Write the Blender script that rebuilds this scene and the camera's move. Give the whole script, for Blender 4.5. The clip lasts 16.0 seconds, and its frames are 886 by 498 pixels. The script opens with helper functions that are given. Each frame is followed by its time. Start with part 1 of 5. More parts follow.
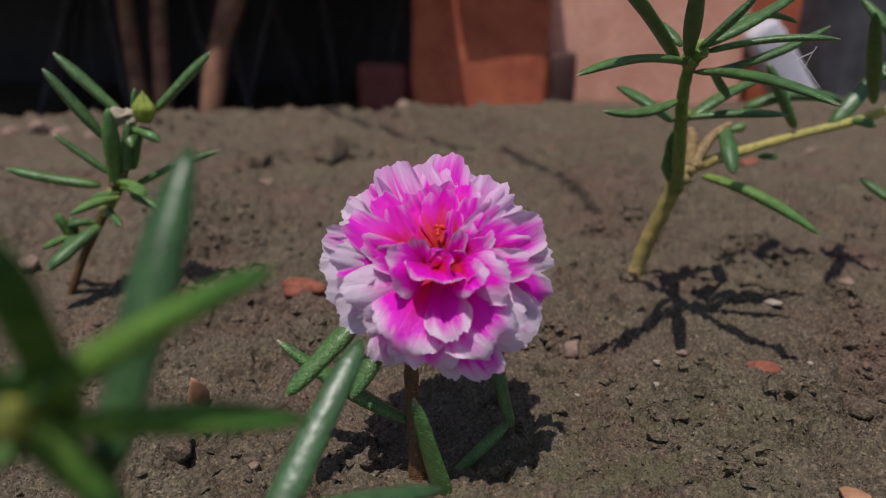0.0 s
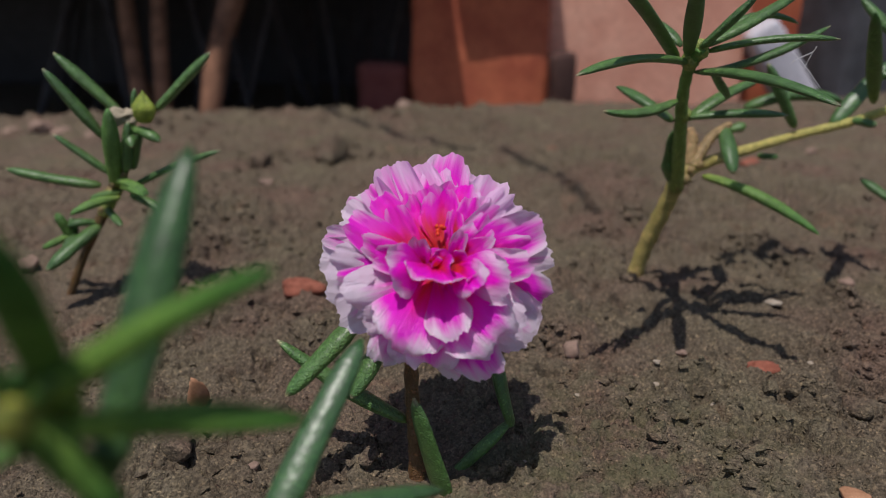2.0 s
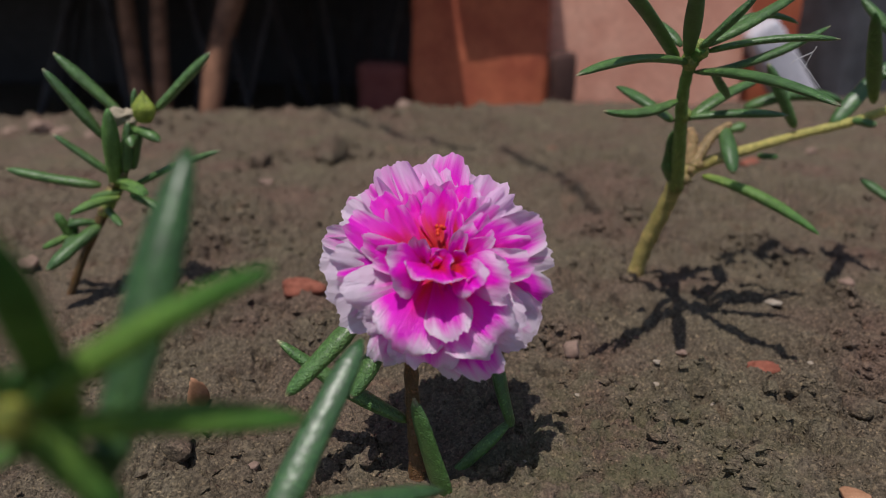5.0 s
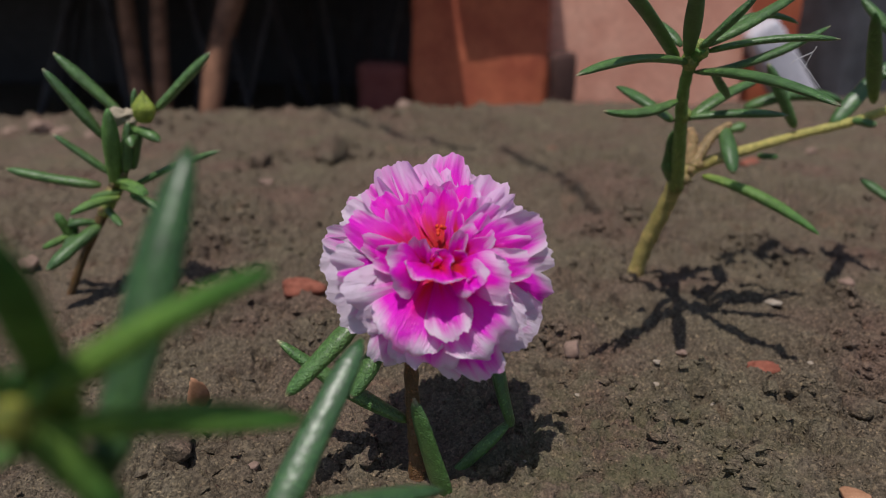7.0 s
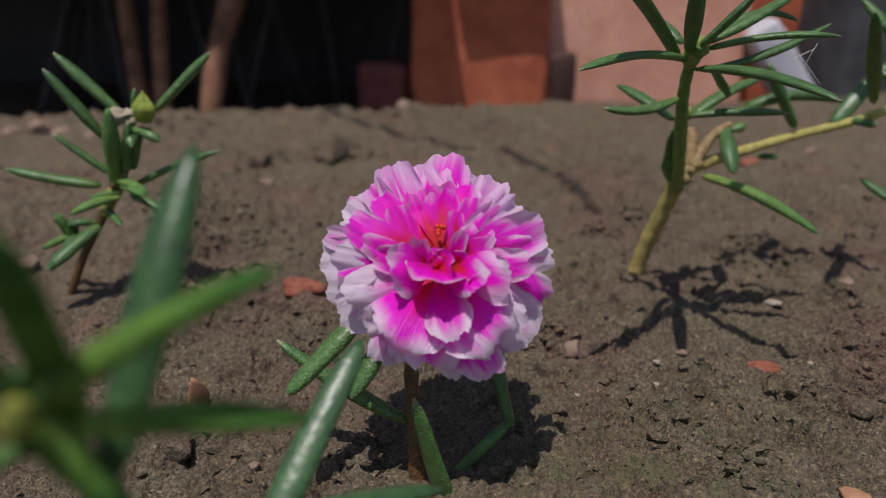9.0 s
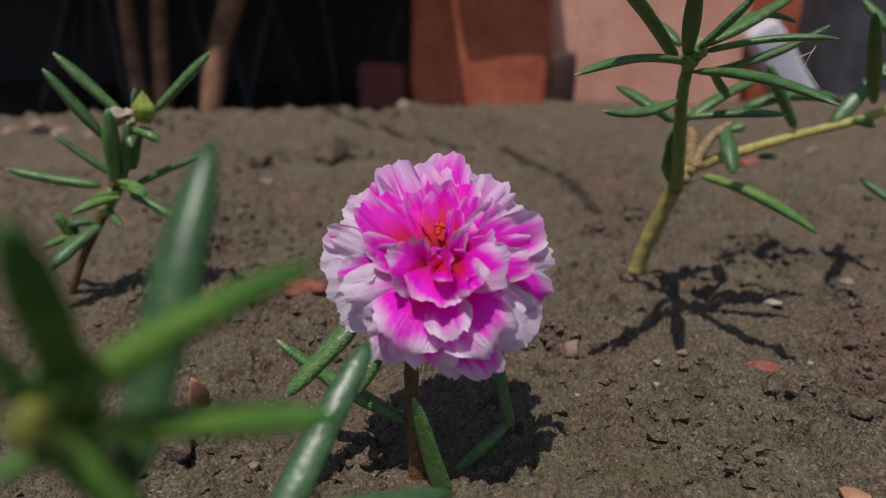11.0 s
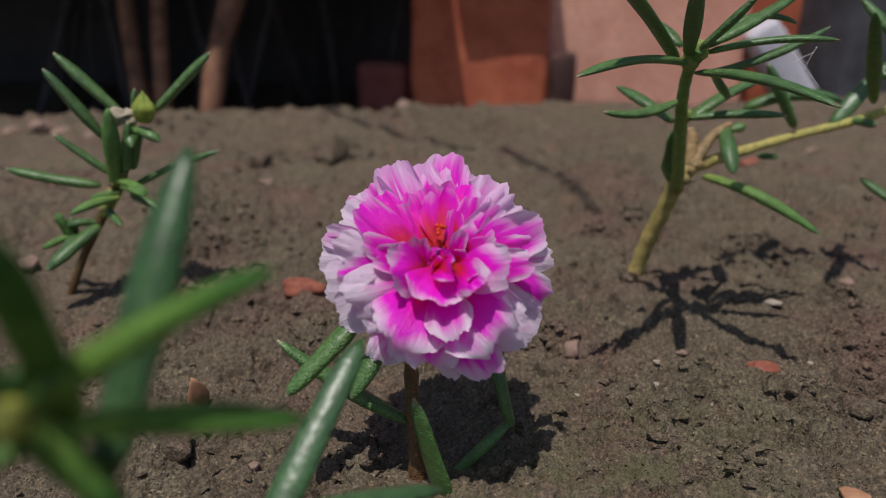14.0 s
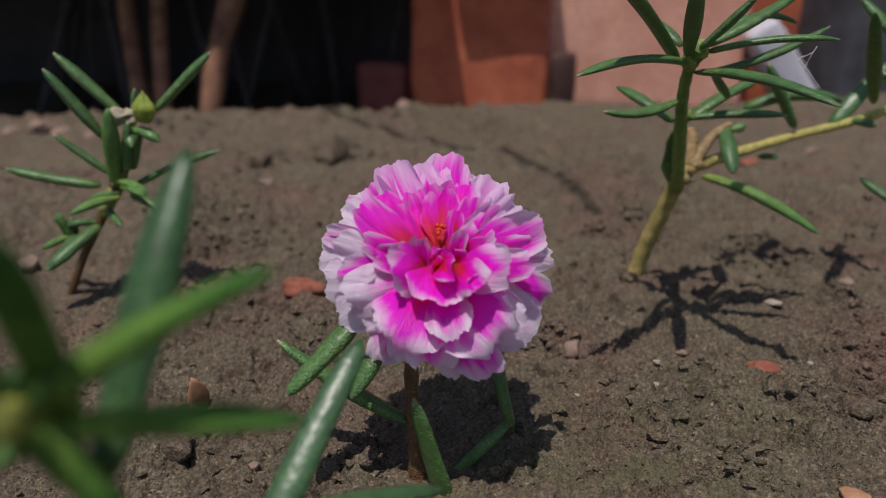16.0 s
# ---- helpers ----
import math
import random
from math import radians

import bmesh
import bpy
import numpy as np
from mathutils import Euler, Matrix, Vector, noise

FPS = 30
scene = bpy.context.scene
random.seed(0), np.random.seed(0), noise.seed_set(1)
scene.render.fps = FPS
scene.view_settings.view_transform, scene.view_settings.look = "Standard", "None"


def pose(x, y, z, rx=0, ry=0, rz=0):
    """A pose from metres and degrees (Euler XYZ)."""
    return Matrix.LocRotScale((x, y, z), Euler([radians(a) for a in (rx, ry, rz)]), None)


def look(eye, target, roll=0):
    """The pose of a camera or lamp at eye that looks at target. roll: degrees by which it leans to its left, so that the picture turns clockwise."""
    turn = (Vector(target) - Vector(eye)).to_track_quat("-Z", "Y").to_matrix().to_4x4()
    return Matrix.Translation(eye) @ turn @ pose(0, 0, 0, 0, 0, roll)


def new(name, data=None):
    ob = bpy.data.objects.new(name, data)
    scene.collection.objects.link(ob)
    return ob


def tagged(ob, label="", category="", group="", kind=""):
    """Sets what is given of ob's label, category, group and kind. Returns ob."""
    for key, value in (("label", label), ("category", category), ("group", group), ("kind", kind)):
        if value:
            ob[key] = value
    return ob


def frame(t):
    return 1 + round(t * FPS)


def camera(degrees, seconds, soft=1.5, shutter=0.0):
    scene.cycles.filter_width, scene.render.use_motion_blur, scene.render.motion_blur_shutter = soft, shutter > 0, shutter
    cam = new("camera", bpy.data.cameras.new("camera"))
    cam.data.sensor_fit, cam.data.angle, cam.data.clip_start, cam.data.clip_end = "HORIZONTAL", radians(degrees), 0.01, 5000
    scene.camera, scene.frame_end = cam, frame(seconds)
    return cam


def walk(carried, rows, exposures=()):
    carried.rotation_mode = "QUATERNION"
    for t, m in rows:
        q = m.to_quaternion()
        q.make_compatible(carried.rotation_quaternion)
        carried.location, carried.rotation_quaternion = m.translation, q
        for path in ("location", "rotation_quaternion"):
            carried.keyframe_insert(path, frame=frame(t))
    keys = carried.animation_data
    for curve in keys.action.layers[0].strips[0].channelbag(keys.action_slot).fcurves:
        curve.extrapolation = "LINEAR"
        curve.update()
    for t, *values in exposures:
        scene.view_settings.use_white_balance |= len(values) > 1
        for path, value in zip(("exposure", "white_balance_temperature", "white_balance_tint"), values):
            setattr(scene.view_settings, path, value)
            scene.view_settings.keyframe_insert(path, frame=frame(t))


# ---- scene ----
cam = camera(60, 16.0, soft=0.55)
cam.data.dof.use_dof = True
cam.data.dof.focus_distance = 0.172
cam.data.dof.aperture_fstop = 13.0
EYE = pose(0, 0, 0.1, 71.25, 0, 0)
walk(cam, [(0.0, EYE), (16.0, EYE)], [(0.0, -0.25, 6500, 12.3), (16.0, -0.25, 6500, 12.3)])

# ---- light ----
SUN_ELEV, SUN_AZ = 72.0, 26.6
world = bpy.data.worlds.new("sky")
scene.world = world
world.use_nodes = True
wn = world.node_tree
sky = wn.nodes.new("ShaderNodeTexSky")
sky.sky_type = "NISHITA"
sky.sun_disc = False
sky.sun_elevation = radians(SUN_ELEV)
sky.sun_rotation = radians(180 + SUN_AZ)
wn.links.new(sky.outputs[0], wn.nodes["Background"].inputs[0])
wn.nodes["Background"].inputs[1].default_value = 0.104
sun = new("sun", bpy.data.lights.new("sun", "SUN"))
sun.data.energy = 4.25
sun.data.angle = radians(0.55)
sun.data.color = (1.0, 0.955, 0.90)
sun.matrix_world = look((-0.145, -0.29, 1.0), (0, 0, 0))


# ---- materials ----
def material(name, rough=0.7):
    m = bpy.data.materials.new(name)
    m.use_nodes = True
    b = m.node_tree.nodes["Principled BSDF"]
    b.inputs["Roughness"].default_value = rough
    return m, m.node_tree, b


def node(nt, kind, **ins):
    n = nt.nodes.new(kind)
    for k, v in ins.items():
        n.inputs[k.replace("_", " ")].default_value = v
    return n


def ramp(nt, src, stops):
    r = nt.nodes.new("ShaderNodeValToRGB")
    e = r.color_ramp.elements
    while len(e) < len(stops):
        e.new(0.5)
    for el, (p, c) in zip(e, stops):
        el.position, el.color = p, (*c, 1)
    nt.links.new(src, r.inputs[0])
    return r.outputs[0]


def mix(nt, fac, a, b, how="MIX"):
    m = nt.nodes.new("ShaderNodeMix")
    m.data_type, m.blend_type = "RGBA", how
    for sock, v in ((m.inputs[0], fac), (m.inputs[6], a), (m.inputs[7], b)):
        if isinstance(v, (int, float)):
            sock.default_value = v
        elif isinstance(v, tuple):
            sock.default_value = (*v, 1)
        else:
            nt.links.new(v, sock)
    return m.outputs[2]


def noise_tex(nt, scale, detail=5, vec=None, rough=0.55):
    n = node(nt, "ShaderNodeTexNoise", Scale=scale, Detail=detail, Roughness=rough)
    if vec is None:
        c = nt.nodes.new("ShaderNodeTexCoord")
        vec = c.outputs["Object"]
    nt.links.new(vec, n.inputs["Vector"])
    return n.outputs[0]


def bump(nt, b, src, strength, dist, normal=None):
    n = node(nt, "ShaderNodeBump", Strength=strength, Distance=dist)
    nt.links.new(src, n.inputs["Height"])
    if normal:
        nt.links.new(normal, n.inputs["Normal"])
    nt.links.new(n.outputs[0], b.inputs["Normal"])
    return n.outputs[0]


def cells(nt, scale):
    """Rounded grains: high in their middle, low between them."""
    v = node(nt, "ShaderNodeTexVoronoi", Scale=scale)
    nt.links.new(nt.nodes.new("ShaderNodeTexCoord").outputs["Object"], v.inputs["Vector"])
    k = nt.nodes.new("ShaderNodeMath")
    k.operation = "SUBTRACT"
    k.inputs[0].default_value = 1
    nt.links.new(v.outputs["Distance"], k.inputs[1])
    return k.outputs[0], v.outputs["Color"]


def soil_material():
    m, nt, b = material("dry_mud", 0.9)
    big = noise_tex(nt, 19, 5)
    mid = noise_tex(nt, 95, 5, rough=0.6)
    fine = noise_tex(nt, 900, 5, rough=0.75)
    c1 = ramp(nt, big, [(0.34, (0.148, 0.091, 0.073)), (0.5, (0.126, 0.101, 0.073)), (0.66, (0.138, 0.122, 0.080))])
    c2 = ramp(nt, mid, [(0.3, (0.078, 0.051, 0.039)), (0.5, (0.127, 0.096, 0.072)), (0.72, (0.170, 0.136, 0.104))])
    c = mix(nt, 0.42, c1, c2)
    speck = ramp(nt, fine, [(0.34, (0.38, 0.36, 0.34)), (0.5, (1, 1, 1)), (0.66, (1.75, 1.7, 1.55))])
    c = mix(nt, 0.8, c, speck, "MULTIPLY")
    grain, tint = cells(nt, 2100)
    sep = nt.nodes.new("ShaderNodeSeparateColor")
    nt.links.new(tint, sep.inputs[0])
    c = mix(nt, 0.7, c, ramp(nt, sep.outputs[0], [(0.0, (0.5, 0.48, 0.45)), (0.55, (1, 1, 0.97)), (0.955, (1.3, 1.27, 1.15)), (0.985, (2.2, 2.05, 1.8))]), "MULTIPLY")
    # brick dust here and there
    dust = noise_tex(nt, 38, 3)
    c = mix(nt, ramp(nt, dust, [(0.62, (0, 0, 0)), (0.75, (0.55, 0.55, 0.55))]), c, (0.21, 0.105, 0.075))
    # a faint green film of algae on the damp soil by the flower
    far = nt.nodes.new("ShaderNodeVectorMath")
    far.operation = "DISTANCE"
    far.inputs[1].default_value = (0.036, 0.138, 0.0)
    nt.links.new(nt.nodes.new("ShaderNodeTexCoord").outputs["Object"], far.inputs[0])
    film = mix(nt, 1.0, ramp(nt, far.outputs["Value"], [(0.012, (0.5, 0.5, 0.5)), (0.065, (0, 0, 0))]), ramp(nt, noise_tex(nt, 130, 4), [(0.4, (0, 0, 0)), (0.62, (1, 1, 1))]), "MULTIPLY")
    c = mix(nt, film, c, (0.105, 0.112, 0.052))
    nt.links.new(c, b.inputs["Base Color"])
    b.inputs["Specular IOR Level"].default_value = 0.2
    n1 = bump(nt, b, mid, 0.55, 0.0022)
    g2, _ = cells(nt, 420)
    n2 = bump(nt, b, g2, 0.18, 0.0013, n1)
    n3 = bump(nt, b, grain, 0.55, 0.0006, n2)
    bump(nt, b, fine, 0.9, 0.0007, n3)
    return m


def plant_material(name, base, tip, rough=0.48, spots=0.8, trans=0.15, end=None, coat=0.12, coat_rough=0.38, spec=0.38, skin=0.5):
    m, nt, b = material(name, rough)
    uv = nt.nodes.new("ShaderNodeTexCoord").outputs["UV"]
    sep = nt.nodes.new("ShaderNodeSeparateXYZ")
    nt.links.new(uv, sep.inputs[0])
    c = ramp(nt, sep.outputs[1], [(0.0, base), (0.25, tuple(0.4 * p + 0.6 * q for p, q in zip(base, tip))), (0.95, tip), (1.0, end or tip)])
    n = noise_tex(nt, 330, 5)
    c = mix(nt, spots, c, ramp(nt, n, [(0.3, (0.6, 0.62, 0.5)), (0.55, (1, 1, 1)), (0.75, (1.45, 1.3, 1.2))]), "MULTIPLY")
    # pale specks of the skin
    dots, tint = cells(nt, 2600)
    sc = nt.nodes.new("ShaderNodeSeparateColor")
    nt.links.new(tint, sc.inputs[0])
    c = mix(nt, 0.7, c, ramp(nt, sc.outputs[0], [(0.0, (0.72, 0.76, 0.7)), (0.7, (1, 1, 1)), (0.9, (1.1, 1.1, 1.1)), (0.96, (2.2, 1.9, 2.2))]), "MULTIPLY")
    rnd = nt.nodes.new("ShaderNodeObjectInfo").outputs["Random"]
    c = mix(nt, 0.6, c, ramp(nt, rnd, [(0, (0.72, 0.78, 0.75)), (1, (1.35, 1.2, 1.1))]), "MULTIPLY")
    nt.links.new(c, b.inputs["Base Color"])
    b.inputs["Subsurface Weight"].default_value = trans
    b.inputs["Subsurface Radius"].default_value = (0.0008, 0.0012, 0.0004)
    b.inputs["Subsurface Scale"].default_value = 1.0
    b.inputs["Specular IOR Level"].default_value = spec
    b.inputs["Coat Weight"].default_value = coat
    b.inputs["Coat Roughness"].default_value = coat_rough
    n1 = bump(nt, b, dots, 0.8, 0.0004)
    film = bump(nt, b, noise_tex(nt, 420, 3), skin, 0.0003)
    n2 = bump(nt, b, noise_tex(nt, 700, 4), skin, 0.0006, n1)
    nt.links.new(film, b.inputs["Coat Normal"])
    return m


def petal_material():
    m, nt, b = material("petal", 0.33)
    uv = nt.nodes.new("ShaderNodeTexCoord").outputs["UV"]
    sep = nt.nodes.new("ShaderNodeSeparateXYZ")
    nt.links.new(uv, sep.inputs[0])
    rnd = nt.nodes.new("ShaderNodeObjectInfo").outputs["Random"]
    # streaks that run along the petal, other ones on each petal
    mp = node(nt, "ShaderNodeMapping")
    mp.inputs["Scale"].default_value = (36, 1.4, 1)
    nt.links.new(uv, mp.inputs["Vector"])
    off = nt.nodes.new("ShaderNodeCombineXYZ")
    mul = node(nt, "ShaderNodeMath")
    mul.operation = "MULTIPLY"
    nt.links.new(rnd, mul.inputs[0])
    mul.inputs[1].default_value = 90
    nt.links.new(mul.outputs[0], off.inputs[0])
    nt.links.new(mul.outputs[0], off.inputs[1])
    nt.links.new(off.outputs[0], mp.inputs["Location"])
    streak = noise_tex(nt, 1.0, 4, mp.outputs[0], 0.7)
    mp2 = node(nt, "ShaderNodeMapping")
    mp2.inputs["Scale"].default_value = (3.2, 0.9, 1)
    nt.links.new(uv, mp2.inputs["Vector"])
    nt.links.new(off.outputs[0], mp2.inputs["Location"])
    broad = noise_tex(nt, 1.0, 2, mp2.outputs[0])

    def maths(op, x, y):
        k = nt.nodes.new("ShaderNodeMath")
        k.operation = op
        for s, v in zip(k.inputs, (x, y)):
            if isinstance(v, (int, float)):
                s.default_value = v
            else:
                nt.links.new(v, s)
        return k.outputs[0]

    # distance along the petal, pulled in at its sides and by the streaks
    side = maths("ABSOLUTE", maths("SUBTRACT", sep.outputs[0], 0.5), 0)
    t = maths("ADD", sep.outputs[1], maths("MULTIPLY", side, 0.66))
    t = maths("ADD", t, maths("MULTIPLY", maths("SUBTRACT", streak, 0.5), 0.26))
    t = maths("ADD", t, maths("MULTIPLY", maths("SUBTRACT", broad, 0.5), 0.85))
    col = nt.nodes.new("ShaderNodeSeparateColor")
    nt.links.new(nt.nodes.new("ShaderNodeObjectInfo").outputs["Color"], col.inputs[0])
    t = maths("SUBTRACT", t, maths("SUBTRACT", col.outputs[0], 0.5))
    c = ramp(nt, t, [(0.0, (0.88, 0.055, 0.06)), (0.13, (0.92, 0.03, 0.13)), (0.27, (0.96, 0.012, 0.36)), (0.41, (0.99, 0.010, 0.66)), (0.62, (0.99, 0.016, 0.78)),
                     (0.70, (0.97, 0.19, 0.78)), (0.80, (0.94, 0.48, 0.84)), (0.97, (0.92, 0.79, 0.91))])
    c = mix(nt, col.outputs[1], c, mix(nt, 1.0, c, (1.0, 0.52, 0.95), "MULTIPLY"))
    nt.links.new(c, b.inputs["Base Color"])
    b.inputs["Specular IOR Level"].default_value = 0.45
    tr = nt.nodes.new("ShaderNodeBsdfTranslucent")
    nt.links.new(mix(nt, 0.25, c, c, "MULTIPLY"), tr.inputs["Color"])
    ms = node(nt, "ShaderNodeMixShader", Fac=0.38)
    nt.links.new(b.outputs[0], ms.inputs[1])
    nt.links.new(tr.outputs[0], ms.inputs[2])
    nt.links.new(ms.outputs[0], nt.nodes["Material Output"].inputs["Surface"])
    mp3 = node(nt, "ShaderNodeMapping")
    mp3.inputs["Scale"].default_value = (75, 2.0, 1)
    nt.links.new(uv, mp3.inputs["Vector"])
    nt.links.new(off.outputs[0], mp3.inputs["Location"])
    vein = noise_tex(nt, 1.0, 3, mp3.outputs[0], 0.6)
    bump(nt, b, vein, 0.8, 0.0003, bump(nt, b, streak, 0.8, 0.0005))
    return m


def mottled(name, dark, light, scale, rough=0.85, relief=0.001, spec=0.3):
    m, nt, b = material(name, rough)
    a = noise_tex(nt, scale, 6)
    f = noise_tex(nt, scale * 9, 4)
    c = ramp(nt, a, [(0.3, dark), (0.7, light)])
    c = mix(nt, 0.6, c, ramp(nt, f, [(0.3, (0.7, 0.7, 0.7)), (0.7, (1.2, 1.2, 1.2))]), "MULTIPLY")
    nt.links.new(c, b.inputs["Base Color"])
    b.inputs["Specular IOR Level"].default_value = spec
    n1 = bump(nt, b, a, 0.4, relief)
    bump(nt, b, f, 0.4, relief * 0.3, n1)
    return m


SOIL = soil_material()
LEAF = plant_material("succulent_leaf", (0.088, 0.178, 0.040), (0.056, 0.146, 0.035), end=(0.30, 0.27, 0.17), coat=0.5, coat_rough=0.36, skin=0.9)
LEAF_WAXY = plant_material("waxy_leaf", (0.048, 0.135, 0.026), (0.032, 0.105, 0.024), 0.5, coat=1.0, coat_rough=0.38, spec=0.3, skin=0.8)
LEAF_SATIN = plant_material("satin_leaf", (0.04, 0.105, 0.02), (0.021, 0.078, 0.019), 0.55, coat=0.55, coat_rough=0.34, spec=0.2, skin=0.5)
LEAF_DEEP = plant_material("deep_green_leaf", (0.25, 0.37, 0.06), (0.042, 0.132, 0.023), 0.6, coat=0.0, spec=0.18)
LEAF_YOUNG = plant_material("young_leaf", (0.18, 0.27, 0.048), (0.068, 0.180, 0.040))
STEM_BROWN = plant_material("brown_stem", (0.115, 0.056, 0.022), (0.125, 0.075, 0.022), 0.5)
STEM_GREEN = plant_material("green_stem", (0.26, 0.32, 0.08), (0.11, 0.25, 0.05), 0.42)
STEM_YELLOW = plant_material("yellow_stem", (0.62, 0.42, 0.17), (0.46, 0.42, 0.11), 0.42)
STEM_TAN = plant_material("tan_stem", (0.62, 0.43, 0.17), (0.46, 0.37, 0.11), 0.5)
STEM_PEACH = plant_material("peach_stem", (0.27, 0.20, 0.09), (0.29, 0.20, 0.10), 0.6)
# brick colour darkened to stand for the shade in the gap
GAP_SHADE_CHIP = mottled("gap_shade_brick", (0.05, 0.026, 0.022), (0.09, 0.046, 0.038), 90, 0.9, 0.001)
BUD = plant_material("bud_green", (0.26, 0.34, 0.05), (0.30, 0.36, 0.05), 0.45)
BUD_PALE = plant_material("bud_yellow", (0.17, 0.20, 0.03), (0.22, 0.23, 0.03), 0.5)
FLUFF = mottled("pale_fluff", (0.30, 0.25, 0.18), (0.44, 0.38, 0.28), 900, 0.9, 0.0012)
PETAL = petal_material()
STAMEN = mottled("orange_stamen", (0.66, 0.035, 0.015), (0.74, 0.085, 0.02), 1500, 0.6, 0.0001)
TERRACOTTA = mottled("terracotta", (0.34, 0.078, 0.043), (0.55, 0.158, 0.078), 25, 0.9, 0.002)
PINK_BRICK = mottled("pale_brick", (0.58, 0.26, 0.185), (0.76, 0.41, 0.30), 22, 0.9, 0.002)
MAROON = mottled("maroon_brick", (0.17, 0.046, 0.040), (0.24, 0.078, 0.064), 25, 0.9, 0.002)
RED_CHIP = mottled("brick_chip", (0.17, 0.050, 0.030), (0.30, 0.105, 0.068), 330, 0.9, 0.0008)
STONE = mottled("grey_stone", (0.045, 0.045, 0.05), (0.085, 0.085, 0.095), 40, 0.85, 0.002)
PLASTER = mottled("white_plaster", (0.42, 0.40, 0.45), (0.56, 0.54, 0.58), 40, 0.9, 0.001)
STALK = mottled("dry_stalk", (0.10, 0.046, 0.028), (0.38, 0.19, 0.115), 40, 0.8, 0.0008)
DUSTY = mottled("dusty_chip", (0.17, 0.115, 0.088), (0.30, 0.20, 0.155), 260, 0.9, 0.0008)
# stalk colour darkened to carry the deep shade of the hollow
SHADED_STALK = mottled("shaded_stalk", (0.040, 0.034, 0.034), (0.075, 0.062, 0.062), 60, 0.8, 0.0008)
# shade of the hollow put into the wall's near-black colour
SHADE_WALL = mottled("shaded_wall", (0.052, 0.047, 0.050), (0.085, 0.077, 0.080), 8, 0.95, 0.003)
DRY_LEAF = mottled("dry_leaf", (0.25, 0.12, 0.062), (0.44, 0.235, 0.135), 300, 0.8, 0.0006)
WEB_THREAD = mottled("web_thread", (0.6, 0.6, 0.6), (0.75, 0.75, 0.75), 300, 0.5, 0.0001)
PEBBLE = mottled("pale_pebble", (0.25, 0.20, 0.15), (0.40, 0.34, 0.27), 500, 0.8, 0.0005)


# ---- building helpers ----
def thing(name, at, label, category, group="", kind=""):
    e = new(name)
    e.empty_display_size = 0.01
    e.location = at
    return tagged(e, label, category, group, kind)


def mesh_object(name, verts, faces, mat, smooth=True, uv=None):
    me = bpy.data.meshes.new(name)
    me.from_pydata([tuple(v) for v in verts], [], faces)
    if smooth:
        me.polygons.foreach_set("use_smooth", [True] * len(me.polygons))
    if uv is not None:
        lay = me.uv_layers.new(name="UVMap")
        idx = np.empty(len(me.loops), dtype=np.int32)
        me.loops.foreach_get("vertex_index", idx)
        lay.data.foreach_set("uv", np.asarray(uv, dtype=np.float32)[idx].ravel())
    me.materials.append(mat)
    return new(name, me)


def origin(ob):
    """Where a thing's or part's own zero lies (nothing is turned while it is built)."""
    at = ob.location.copy()
    while ob.parent:
        ob = ob.parent
        at = at + ob.location
    return at


def under(ob, parent, at=(0, 0, 0), label=""):
    ob.parent = parent
    ob.location = at
    return tagged(ob, label)


def tube(centres, radii, sides=10, flat=1.0, side_hint=(0, 0, 1), roll=0.0):
    """A closed tapered tube along centres; flat squeezes it along side_hint, turned by roll degrees."""
    cr, sr = math.cos(radians(roll)), math.sin(radians(roll))
    cs = [Vector(c) for c in centres]
    verts, uv, faces = [], [], []
    n = len(cs)
    hint = Vector(side_hint)
    for i, (c, r) in enumerate(zip(cs, radii)):
        d = (cs[min(i + 1, n - 1)] - cs[max(i - 1, 0)]).normalized()
        a = d.cross(hint)
        a = a.normalized() if a.length > 0.15 else d.cross(Vector((0.3, 1, 0.1))).normalized()
        b = a.cross(d).normalized()
        a, b = a * cr - b * sr, b * cr + a * sr
        for k in range(sides):
            an = 2 * math.pi * k / sides
            verts.append(c + a * (math.cos(an) * r) + b * (math.sin(an) * r * flat))
            uv.append((k / sides, i / (n - 1)))
    for i in range(n - 1):
        for k in range(sides):
            k2 = (k + 1) % sides
            faces.append((i * sides + k, i * sides + k2, (i + 1) * sides + k2, (i + 1) * sides + k))
    faces.append(tuple(reversed(range(sides))))
    faces.append(tuple(range((n - 1) * sides, n * sides)))
    return verts, faces, uv


def curve_points(p0, p1, bend, n):
    """Points from p0 to p1, pushed aside by bend in the middle."""
    p0, p1, bend = Vector(p0), Vector(p1), Vector(bend)
    return [p0.lerp(p1, i / (n - 1)) + bend * (4 * (i / (n - 1)) * (1 - i / (n - 1))) for i in range(n)]


